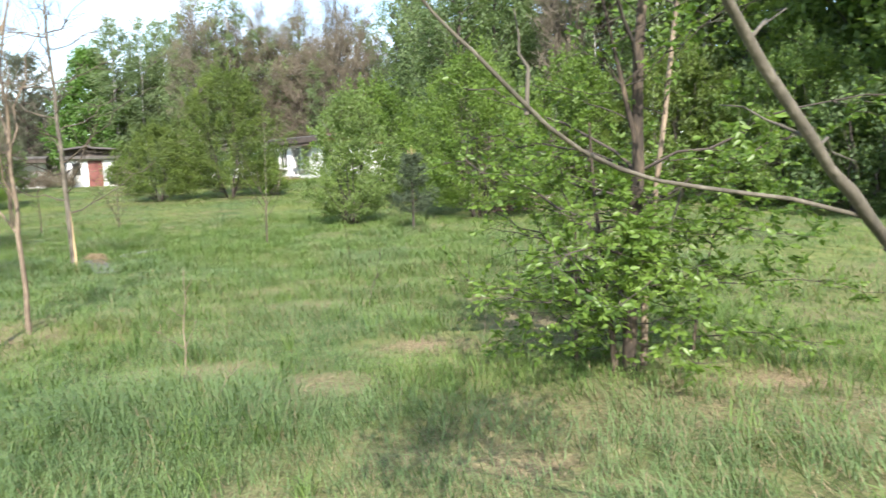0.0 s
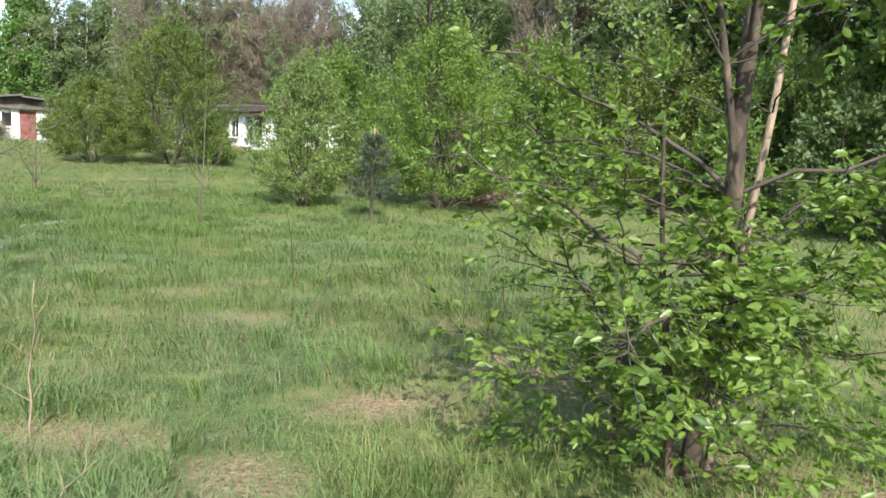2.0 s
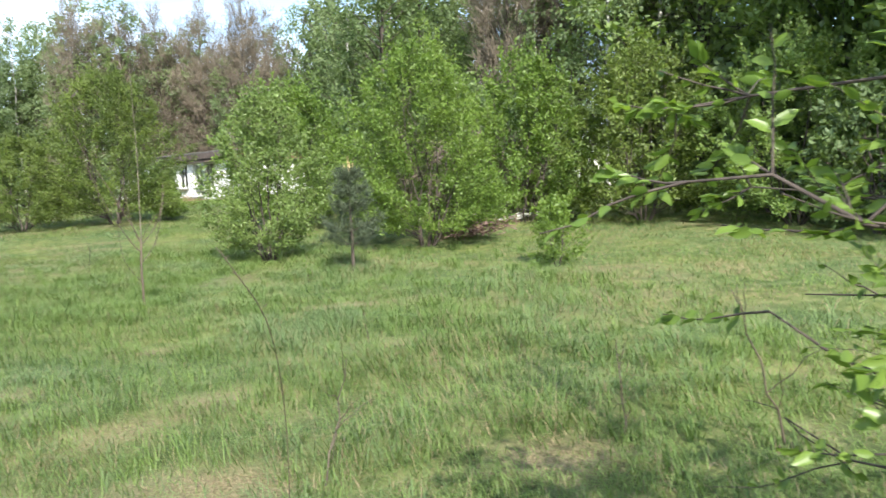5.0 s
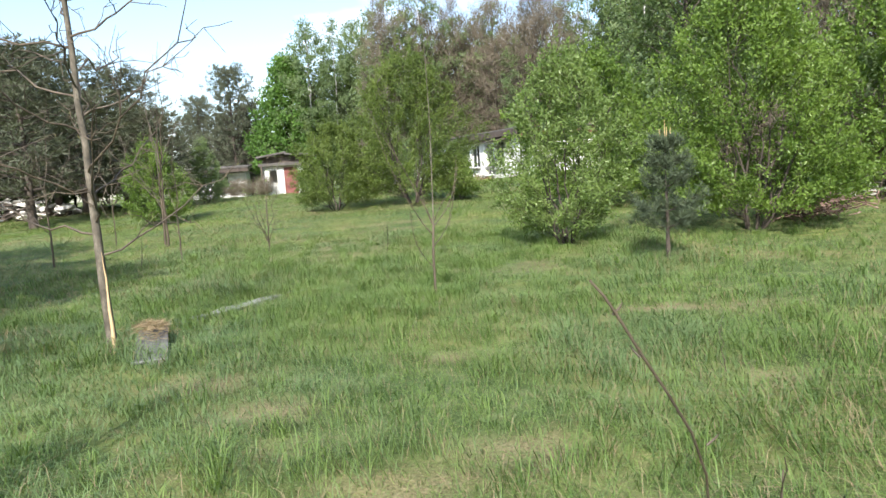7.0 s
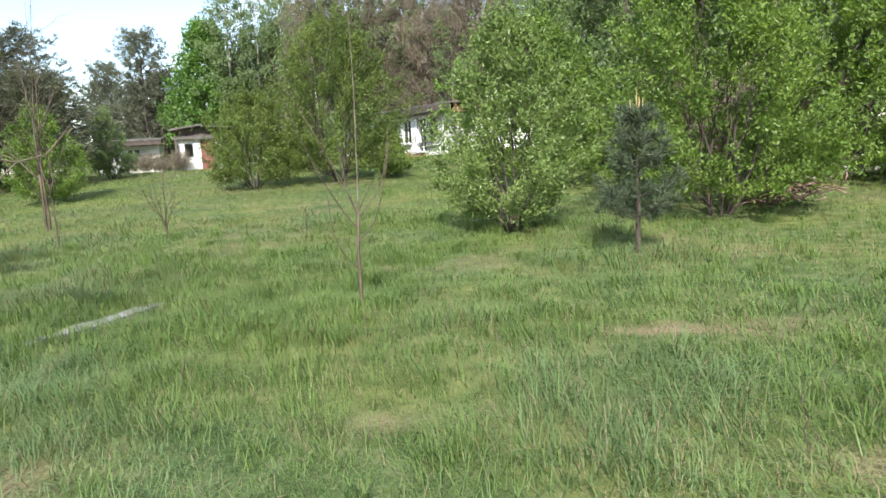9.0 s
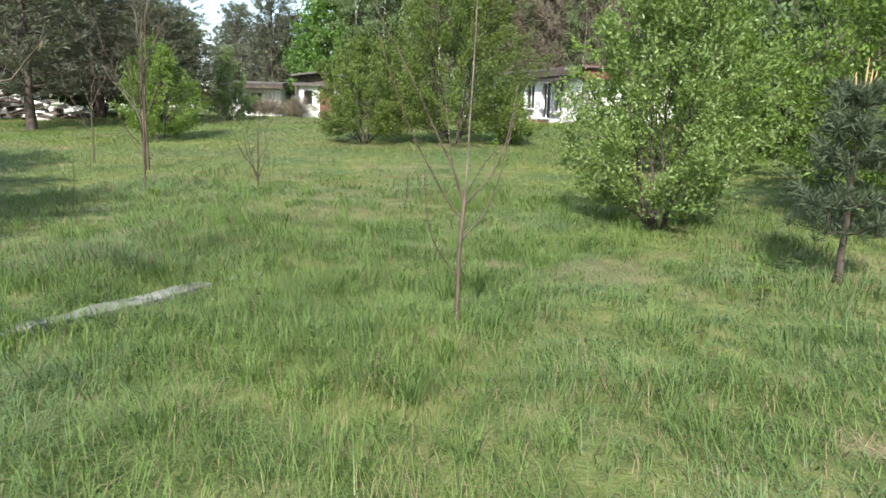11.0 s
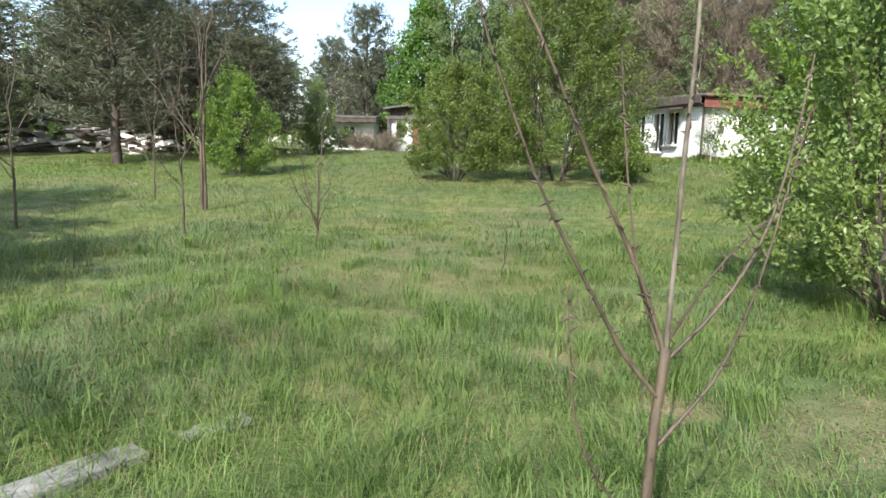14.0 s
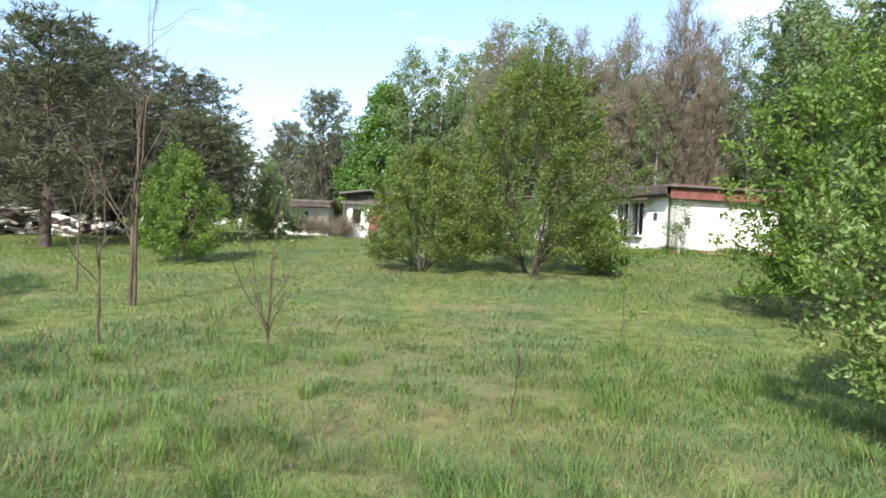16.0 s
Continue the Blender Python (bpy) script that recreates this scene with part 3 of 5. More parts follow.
def build_ground():
    xs, ys = axis_samples(-16, 13, 0.22, 900), axis_samples(-1, 30, 0.22, 900)
    X, Y = np.meshgrid(xs, ys, indexing="ij")
    Z = ground_z(X, Y)
    nx, ny = X.shape
    i, j = np.meshgrid(np.arange(nx - 1), np.arange(ny - 1), indexing="ij")
    q = np.stack([i * ny + j, (i + 1) * ny + j, (i + 1) * ny + j + 1, i * ny + j + 1], -1).reshape(-1, 4)
    me = mesh_from("ground", np.stack([X, Y, Z], -1).reshape(-1, 3), q, [M["soil"]], smooth=True)
    a = me.attributes.new("dry", "FLOAT", "POINT")
    a.data.foreach_set("value", dryness(X, Y).ravel().astype(np.float32))
    return tagged(new("ground", me), "uneven meadow ground with green grass and dry straw patches", "ground", kind="structure")


build_ground()
WALK = np.array([(2.4, 1.5), (1.9, 5.0), (0.9, 8.5), (0.2, 11.2), (-1.8, 14.5), (-4.0, 19.0)])


def walk_distance(x, y):
    d = np.full(x.shape, 1e9)
    for a, b in zip(WALK[:-1], WALK[1:]):
        ab = b - a
        t = np.clip(((x - a[0]) * ab[0] + (y - a[1]) * ab[1]) / (ab @ ab), 0, 1)
        d = np.minimum(d, np.hypot(x - a[0] - t * ab[0], y - a[1] - t * ab[1]))
    return d


def grass_blades(name, rng, x, y, height, width, mat, label, lie=0.0, bend=0.75, short=False):
    """Curved blades of two segments (short ones of one), leaning with the breeze."""
    n = len(x)
    z = ground_z(x, y) - 0.01
    a = rng.random(n) * 6.283
    wind = 1.1 * (vnoise(x, y, 0.7, 21) - 0.4) + 0.15
    lx = np.cos(a) * bend - wind * 0.55
    ly = np.sin(a) * bend + wind * 0.25
    h = height
    up = np.sqrt(np.clip(1 - lie, 0.02, 1)) * h
    sx, sy = -np.sin(a) * width / 2, np.cos(a) * width / 2
    p0 = np.stack([x, y, z], 1)
    p1 = np.stack([x + lx * h * 0.3, y + ly * h * 0.3, z + up * 0.6], 1)
    p2 = np.stack([x + lx * h * 0.95, y + ly * h * 0.95, z + up * (0.95 - 0.25 * np.hypot(lx, ly))], 1)
    s = np.stack([sx, sy, 0 * sx], 1)
    if short:
        v, t = np.stack([p0 - s, p0 + s, p2], 1), np.array([[0, 1, 2]])
    else:
        v, t = np.stack([p0 - s, p0 + s, p1 + s * 0.8, p1 - s * 0.8, p2], 1), np.array([[0, 1, 2], [0, 2, 3], [3, 2, 4]])
    k = v.shape[1]
    v = v.reshape(-1, 3)
    f = (t[None] + (np.arange(n) * k)[:, None, None]).reshape(-1, 3)
    return tagged(new(name, mesh_from(name, v, f, [mat])), label, "grass", kind="stuff")


def sow():
    rng = np.random.default_rng(5)
    # near the walk: fine and dense
    n = 660000
    x, y = rng.uniform(-9.5, 8.5, n), rng.uniform(1.4, 24, n)
    d = walk_distance(x, y)
    keep = rng.random(n) < np.clip(1.2 - d / 6.0, 0.0, 1) * (0.3 + 0.7 * np.clip(vnoise(x, y, 0.16, 31) * 1.6 - 0.1, 0, 1))
    x, y, d = x[keep], y[keep], d[keep]
    dry = dryness(x, y)
    live = rng.random(len(x)) > 0.06 + (0.2 + 0.16 * np.clip((y - 15) / 3, 0, 1)) * vnoise(x, y, 2.6, 61) ** 1.6 + dry * 0.75
    tall = 0.045 + 0.23 * vnoise(x, y, 0.42, 32) ** 2.4 + 0.17 * vnoise(x, y, 2.3, 33) ** 2
    hue = vnoise(x, y, 1.4, 35) + 0.4 * rng.random(len(x)) > 0.76
    h = tall * (0.55 + 0.8 * rng.random(len(x))) * (1 - 0.65 * np.minimum(dry, 1))
    w = 0.0023 + 0.0024 * rng.random(len(x)) + 0.0008 * d
    for sel, nm, mt, lb in ((live & ~hue, "grass", "grass", "lush green meadow grass blades bent by the wind"),
                            (live & hue, "grass", "grass_blue", "bluish green meadow grass in soft tufts")):
        grass_blades(nm, rng, x[sel], y[sel], h[sel], w[sel], M[mt], lb, 0.15, 1.2)
    flat = ~live & (dry > 0.2)
    grass_blades("dry_grass", rng, x[flat], y[flat], 0.5 * h[flat] + 0.05, w[flat] * 0.8, M["straw"], "matted pale straw of last year's grass", 0.85, 1.1)
    up = ~live & (dry <= 0.2)
    grass_blades("dry_grass", rng, x[up], y[up], h[up], w[up] * 0.7, M["straw"], "dry pale stalks standing among the green grass", 0.2, 1.3)
    # short undergrowth between the blades
    n = 420000
    x, y = rng.uniform(-8, 7, n), rng.uniform(1.4, 22, n)
    keep = rng.random(n) < np.clip(1.15 - walk_distance(x, y) / 4.5, 0, 1)
    x, y = x[keep], y[keep]
    live = rng.random(len(x)) > 0.2 + 0.75 * dryness(x, y)
    h = 0.03 + 0.06 * rng.random(len(x))
    w = 0.003 + 0.003 * rng.random(len(x))
    grass_blades("grass", rng, x[live], y[live], h[live], w[live], M["grass"], "short fine grass close to the ground", 0.3, 1.5, True)
    grass_blades("dry_grass", rng, x[~live], y[~live], h[~live], w[~live], M["straw"], "short matted straw close to the ground", 0.8, 1.6, True)
    # taller clumps
    m, k = 860, 40
    cx, cy = rng.uniform(-8, 6, m), rng.uniform(1.6, 22, m)
    cx[600:], cy[600:] = rng.uniform(-6.2, -0.6, 260), rng.uniform(13, 18.5, 260)
    r = rng.random((m, k)) ** 0.6 * rng.uniform(0.05, 0.19, m)[:, None]
    a = rng.random((m, k)) * 6.283
    x, y = (cx[:, None] + r * np.cos(a)).ravel(), (cy[:, None] + r * np.sin(a)).ravel()
    h = np.repeat(rng.uniform(0.14, 0.32, m), k) * (0.6 + 0.5 * rng.random(m * k))
    grass_blades("tall_grass", rng, x, y, h, 0.003 + 0.004 * rng.random(len(x)), M["grass"], "taller tufts of green grass", 0, 0.95)
    # further off: broader and sparser
    n = 520000
    x, y = rng.uniform(-30, 16, n), rng.uniform(3, 46, n)
    d = walk_distance(x, y)
    keep = (rng.random(n) < np.clip((d - 2.0) / 4, 0, 1) * np.clip(1.5 - d / 34, 0.25, 1)) & (np.abs(x + 2 + (y - 14) * 0.25) < 9 + 0.6 * y)
    x, y, d = x[keep], y[keep], d[keep]
    dry = dryness(x, y)
    live = rng.random(len(x)) > 0.07 + 0.32 * vnoise(x, y, 3.1, 61) ** 1.6 + dry * 0.55
    h = (0.06 + 0.15 * vnoise(x, y, 1.1, 41)) * (0.6 + 0.7 * rng.random(len(x)))
    w = 0.0035 + 0.00065 * d
    hue = vnoise(x, y, 1.8, 35) + 0.4 * rng.random(len(x)) > 0.76
    for sel, nm, mt, lb in ((live & ~hue, "grass", "grass", "green meadow grass on the rising ground"),
                            (live & hue, "grass", "grass_blue", "bluish green grass on the rising ground"),
                            (~live, "dry_grass", "straw", "dry straw among the meadow grass")):
        grass_blades(nm, rng, x[sel], y[sel], h[sel] * (0.85 if mt == "straw" else 1), w[sel], M[mt], lb, 0.1, 1.0, True)

    # rank weeds along the foot of the bungalow
    k = 15000
    u, off = rng.random(k), rng.random(k) ** 1.5
    gable = rng.random(k) < 0.4
    lx = np.where(gable, 0.15 + 1.6 * off, 0.5 - 19 * u)
    ly = np.where(gable, -0.5 + 5.8 * u, -0.15 - 1.9 * off)
    c, sn = math.cos(radians(HOUSE_TURN)), math.sin(radians(HOUSE_TURN))
    x, y = HOUSE[0] + lx * c - ly * sn, HOUSE[1] + lx * sn + ly * c
    h = (0.16 + 0.36 * vnoise(x, y, 0.8, 51) ** 1.5) * (0.6 + 0.6 * rng.random(k)) * (1.1 - 0.5 * off)
    dead = vnoise(x, y, 0.9, 52) + 0.3 * rng.random(k) > 0.78
    for sel, mt, lb in ((~dead, "grass", "rank green weeds along the foot of the house"), (dead, "straw", "dead stalks along the foot of the house")):
        grass_blades("weeds", rng, x[sel], y[sel], h[sel], 0.025 + 0.03 * rng.random(sel.sum()), M[mt], lb, 0, 0.5)


# ---- houses ----
def house_part(root, name, size, at, mat, turn=(0, 0, 0), label="", bevel=0.0):
    return part(name, box_bm(size, at, turn, bevel), M[mat], root, label)


def wall_pieces(root, length, height, thick, openings, mat, along, origin, turn_z):
    """A wall with through openings (centre, sill, width, height) made of butted wall panels."""
    m = Matrix.Translation(origin) @ pose(0, 0, 0, 0, 0, turn_z)
    x = 0.0
    def block(x0, x1, z0, z1):
        if x1 - x0 > 0.01 and z1 - z0 > 0.01:
            bm = bmesh.new()
            bmesh.ops.create_cube(bm, size=1.0)
            mm = m @ pose((x0 + x1) / 2, thick / 2, (z0 + z1) / 2) @ Matrix.Diagonal((x1 - x0, thick, z1 - z0, 1))
            bmesh.ops.transform(bm, matrix=mm, verts=bm.verts)
            part("wall", bm, M[mat], root)
    for c, sill, w, h in sorted(openings):
        block(x, c - w / 2, 0, height)
        block(c - w / 2, c + w / 2, 0, sill)
        block(c - w / 2, c + w / 2, sill + h, height)
        x = c + w / 2
    block(x, length, 0, height)


def window_part(root, at, turn_z, w, h, broken=False):
    fr = bmesh.new()
    for sx, sz, x, z in ((w, 0.07, 0, h / 2 - 0.035), (w, 0.07, 0, -h / 2 + 0.035), (0.07, h, -w / 2 + 0.035, 0), (0.07, h, w / 2 - 0.035, 0), (0.05, h, 0, 0)):
        box_bm((sx, 0.06, sz), (x, 0, z), bm=fr)
    bmesh.ops.transform(fr, matrix=pose(*at, 0, 0, turn_z), verts=fr.verts)
    ob = part("window", fr, M["white_paint"], root, "weathered white window frame")
    if not broken:
        for s in (-1, 1):
            pane = box_bm((w / 2 - 0.07, 0.01, h - 0.12), (s * w / 4, 0.01, 0))
            bmesh.ops.transform(pane, matrix=pose(*at, 0, 0, turn_z), verts=pane.verts)
            part("pane", pane, M["glass"], ob)
    return ob


def long_house():
    """Abandoned single-storey house: white plaster, red fascia, flat felt roof."""
    C, zb = HOUSE, 0.9
    root = new("house")
    root.matrix_world = pose(C[0], C[1], zb, 0, 0, HOUSE_TURN)
    tagged(root, "abandoned white plastered bungalow with red fascia and flat felt roof", "house")
    H, (L, D) = 2.42, HOUSE_SIZE
    # local x runs along the gable to the rear right (rotated), local -x along the front
    front = [(L - 2.75, 0.75, 1.15, 1.55), (L - 4.1, 0.4, 1.2, 1.9), (L - 6.0, 0.9, 1.2, 1.4), (L - 8.0, 0.9, 1.3, 1.4), (L - 10.0, 0.0, 1.0, 2.1), (L - 12.4, 0.9, 1.4, 1.4), (L - 15.5, 0.9, 1.4, 1.4)]
    wall_pieces(root, L, H, 0.3, front, "plaster", None, (-L, 0, 0), 0)
    wall_pieces(root, D, H, 0.3, [], "plaster", None, (0, 0, 0), 90)
    wall_pieces(root, L, H, 0.3, [], "plaster", None, (-L, D - 0.3, 0), 0)
    wall_pieces(root, D, H, 0.3, [], "plaster", None, (-L + 0.3, 0, 0), 90)
    house_part(root, "floor", (L - 0.6, D - 0.6, 0.1), (-L / 2, D / 2, 0.05), "dark_room")
    house_part(root, "partition", (L - 0.7, 0.15, H - 0.1), (-L / 2, 2.9, H / 2), "plaster")
    house_part(root, "ceiling_slab", (L - 0.02, D - 0.02, 0.12), (-L / 2, D / 2, H + 0.06), "dark_room")
    house_part(root, "fascia", (0.08, D + 0.5, 0.58), (0.28, D / 2, H + 0.2), "brick_red", label="dull red painted fascia board")
    house_part(root, "fascia", (L + 0.5, 0.07, 0.3), (-L / 2, -0.42, H + 0.24), "old_wood", label="dark weathered eaves board")
    house_part(root, "soffit", (L + 0.3, 0.4, 0.05), (-L / 2, -0.2, H + 0.05), "old_wood")
    roof = house_part(root, "roof", (L + 0.9, D + 0.9, 0.1), (-L / 2 + 0.05, D / 2, H + 0.5), "roof_felt", (0, 0.6, 0), bevel=0.02)
    for c, sill, w, h in front:
        if sill:
            window_part(root, (-L + c, 0.12, sill + h / 2), 0, w, h, broken=c > L - 5.5)
            house_part(root, "window_sill", (w + 0.15, 0.2, 0.05), (-L + c, -0.08, sill - 0.03), "concrete")
    house_part(root, "corner_pipe", (0.08, 0.08, H), (-0.06, -0.06, H / 2), "old_wood", bevel=0.02, label="dark rusted downpipe")
    for x, z in ((-1.15, 1.62),):
        house_part(root, "wall_vent", (0.22, 0.05, 0.28), (x, -0.02, z), "old_wood")
    house_part(root, "wall_vent", (0.05, 0.22, 0.32), (0.02, 0.75, 1.45), "old_wood")
    house_part(root, "canopy", (1.9, 0.7, 0.08), (-2.2, -0.6, H - 0.08), "old_wood", (6, 0, 0))
    return root


def porch_hut():
    """Small hut with an arched felt roof over a red door."""
    x, y = -22.6, 52.9
    root = new("hut")
    root.matrix_world = pose(x, y, gz(x, y) - 0.05, 0, 0, 28)
    tagged(root, "small derelict white hut with red door and sagging felt roof", "hut")
    wall_pieces(root, 3.4, 2.1, 0.25, [(0.75, 0.9, 0.55, 0.9), (2.0, 0.0, 1.0, 2.0)], "plaster", None, (-1.7, 0, 0), 0)
    for s in (-1.7, 1.45):
        wall_pieces(root, 3.0, 2.1, 0.25, [], "plaster", None, (s + 0.25, 0, 0), 90)
    house_part(root, "wall", (3.4, 0.2, 2.1), (0, 3.0, 1.05), "plaster")
    house_part(root, "door", (0.96, 0.08, 1.96), (0.3, 0.1, 0.98), "brick_red", label="faded red wooden door")
    house_part(root, "lintel_beam", (3.9, 0.2, 0.2), (0, -0.25, 2.2), "roof_felt")
    house_part(root, "gable", (3.3, 0.1, 0.5), (0.0, -0.12, 2.5), "old_wood", label="dark boarded gable")
    for s, a in ((-1, -8), (1, 4)):
        house_part(root, "roof", (2.15, 3.9, 0.13), (s * 1.0, 1.2, 2.86 - 0.02 * s), "roof_felt", (0, a, 0), bevel=0.02)
    for s in (-1.75, 1.75):
        house_part(root, "post", (0.12, 0.12, 2.15), (s, -0.3, 1.07), "old_wood")
    return root


def far_hut():
    x, y = -29.6, 55.8
    root = new("hut")
    root.matrix_world = pose(x, y, gz(x, y) - 0.05, 0, 0, 25)
    tagged(root, "low white outbuilding with dark overhanging roof", "hut")
    wall_pieces(root, 4.2, 2.0, 0.25, [(1.0, 0.8, 0.9, 1.0), (2.4, 0.8, 0.9, 1.0)], "plaster", None, (-2.5, 0, 0), 0)
    house_part(root, "wall", (4.2, 0.25, 2.0), (-0.4, 3.2, 1.0), "plaster")
    for s in (-2.37, 1.57):
        house_part(root, "wall", (0.25, 2.9, 2.0), (s, 1.7, 1.0), "plaster")
    house_part(root, "roof", (4.8, 4.6, 0.14), (-0.4, 1.3, 2.5), "roof_felt", (3, 0, 0), bevel=0.02)
    house_part(root, "fascia", (4.7, 0.1, 0.4), (-0.4, -0.9, 2.25), "old_wood")
    for c in (1.0, 2.4):
        window_part(root, (-2.5 + c, 0.1, 1.3), 0, 0.9, 1.0)
    return root


long_house()
porch_hut()
far_hut()

# ---- plants of the meadow ----
def stem_part(root, name, pts, r0, r1, bark, sides=8, label=""):
    pts = np.asarray(pts, float)
    s = np.linspace(0, 1, len(pts))
    fine = np.linspace(0, 1, max(len(pts) * 2, 6))
    p = np.stack([np.interp(fine, s, pts[:, j]) for j in range(3)], 1)
    p[1:-1] = (p[:-2] + 2 * p[1:-1] + p[2:]) / 4
    rng = np.random.default_rng(int(abs(pts).sum() * 1000) % 99991)
    p[1:-1] += rng.normal(0, r0 * 0.18, p[1:-1].shape)
    rad = np.linspace(r0, r1, len(p)) * (1 + 0.08 * rng.normal(size=len(p)))
    under(new(name, Tubes(sides).add(p, rad).mesh(name, bark)), root, label)
    return p


def cherry():
    """The young tree beside the path: two main stems, thin side stems, layered leafy branches."""
    rng = np.random.default_rng(12)
    root = new("young_tree")
    B = np.array([3.67, 5.42, gz(3.67, 5.42)])
    root.matrix_world = pose(*B)
    tagged(root, "young cherry tree with reddish flaking trunk and fresh green leaves", "tree")
    bark = M["bark_red"]
    stems = [stem_part(root, "trunk", ((0, 0, -0.1), (0.0, 0.02, 0.4), (0.03, 0.02, 0.9), (0.05, 0.0, 1.5), (0.07, -0.02, 2.2), (0.13, 0, 3.2), (0.19, 0.04, 4.6)), 0.054, 0.022, bark, 10),
             stem_part(root, "trunk", ((0.1, 0.06, -0.1), (0.13, 0.08, 0.5), (0.19, 0.12, 1.0), (0.26, 0.16, 1.6), (0.37, 0.2, 2.3), (0.48, 0.25, 3.6)), 0.025, 0.012, M["bark_tan"], 9),
             stem_part(root, "stem", ((-0.08, 0.03, -0.1), (-0.14, 0.05, 0.6), (-0.2, 0.1, 1.1), (-0.24, 0.12, 1.7)), 0.025, 0.008, bark),
             stem_part(root, "stem", ((-0.33, 0.18, -0.1), (-0.32, 0.2, 0.5), (-0.31, 0.25, 1.0)), 0.018, 0.006, bark),
             stem_part(root, "stem", ((0.62, 0.5, -0.1), (0.68, 0.55, 0.4), (0.8, 0.6, 0.8)), 0.014, 0.005, bark),
             stem_part(root, "stem", ((0.05, 0.0, 1.5), (-0.08, -0.05, 2.0), (-0.28, -0.1, 2.8)), 0.02, 0.008, bark)]
    limbs = [(0, 1.3, (2.51, 5.94, 2.02), 0.012, 3), (0, 1.35, (2.6, 6.5, 1.62), 0.01, 8), (0, 1.15, (2.95, 6.75, 1.42), 0.009, 8), (2, 0.55, (2.74, 6.35, 1.15), 0.011, 2), (1, 0.9, (3.3, 7.0, 1.05), 0.01, 1), (0, 0.7, (2.95, 6.6, 0.8), 0.009, 1), (3, 0.6, (3.5, 6.9, 0.7), 0.007, 3), (2, 0.95, (2.52, 6.3, 1.45), 0.012, 10), (0, 1.25, (5.2, 5.0, 1.75), 0.011, 8),
             (1, 1.2, (5.3, 5.9, 1.6), 0.01, 9), (0, 0.75, (3.0, 4.6, 0.85), 0.012, 9), (0, 0.6, (3.35, 4.55, 0.62), 0.01, 7), (0, 1.9, (3.1, 4.4, 3.0), 0.014, 4), (0, 0.45, (2.75, 5.3, 0.55), 0.009, 8), (3, 0.4, (2.6, 5.75, 0.6), 0.008, 7), (2, 0.7, (2.8, 6.0, 0.95), 0.009, 7), (0, 0.55, (2.95, 5.0, 0.8), 0.009, 7)]
    for k in range(52):
        st = int(rng.choice([0, 0, 0, 1, 1, 2, 3, 4]))
        h = 0.16 + 1.25 * rng.random() ** 1.35
        a = 6.283 * (k * 0.382 + 0.1 * rng.random())
        reach = (0.7 + 0.75 * rng.random()) * (1.15 if math.cos(a) > 0.2 else 0.72)
        reach *= 0.66 if math.sin(a) < -0.25 else 1
        e = B + (math.cos(a) * reach, math.sin(a) * reach, 0)
        limbs.append((st, h, (e[0], e[1], B[2] + h + reach * (-0.15 + 0.5 * rng.random())), 0.004 + 0.0025 * rng.random(), 8))
    for k in range(20):
        a, h = 6.283 * rng.random(), 1.6 + 1.5 * rng.random()
        reach = 0.45 + 0.7 * rng.random()
        limbs.append((int(rng.choice([0, 1, 5])), h, (B[0] + math.cos(a) * reach, B[1] + math.sin(a) * reach, B[2] + h + reach * (0.3 + 0.4 * rng.random())), 0.005, 2))
    at, ax, fine = [], [], Tubes(4)
    for st, h, end, r, leafiness in limbs:
        s = stems[st]
        p0 = s[np.argmin(np.abs(s[:, 2] - h))]
        q = curve(rng, p0, np.array(end) - B, 0.05, 0.16, 9)
        tb = Tubes(5).add(q, r * np.linspace(1, 0.25, 9))
        for w in range(leafiness * 2 + 3):
            i = rng.integers(2, 9)
            d = unit(rng.normal(size=3) * (1, 1, 0.75) + unit(q[-1] - q[0]) * 0.8)
            tw = curve(rng, q[i], q[i] + d * (0.1 + 0.26 * rng.random()), -0.03, 0.12, 5)
            fine.add(tw, r * 0.3 * np.linspace(1, 0.4, 5), 4)
            k = rng.integers(9, 17) if w < leafiness * 2 else 4
            u = np.sort(0.2 + 0.8 * rng.random(k))
            pos = np.stack([np.interp(u, np.linspace(0, 1, 5), tw[:, j]) for j in range(3)], 1)
            flip = np.where(np.arange(k) % 2, 1, -1)[:, None]
            side = unit(np.cross(d, (0, 0, 1.0)))
            at.append(pos)
            ax.append(d * 0.6 + side * flip * 0.8 + rng.normal(0, 0.3, (k, 3)) + (0, 0, -0.12))
        under(new("branch", tb.mesh("branch", M["bark_dark"])), root)
    at, ax = np.concatenate(at), np.concatenate(ax)
    at[:, 2] = np.maximum(at[:, 2], 0.12)
    tagged(under(new("twig_work", fine.mesh("twig_work", M["bark_dark"])), root), kind="stuff")
    size = 0.055 * (0.55 + 0.65 * rng.random(len(at)))
    tagged(under(new("crown", leaf_mesh("crown", rng, at, ax, size, 0.46, M["leaf_near"], 0.2, True, 0.7)), root), kind="stuff")


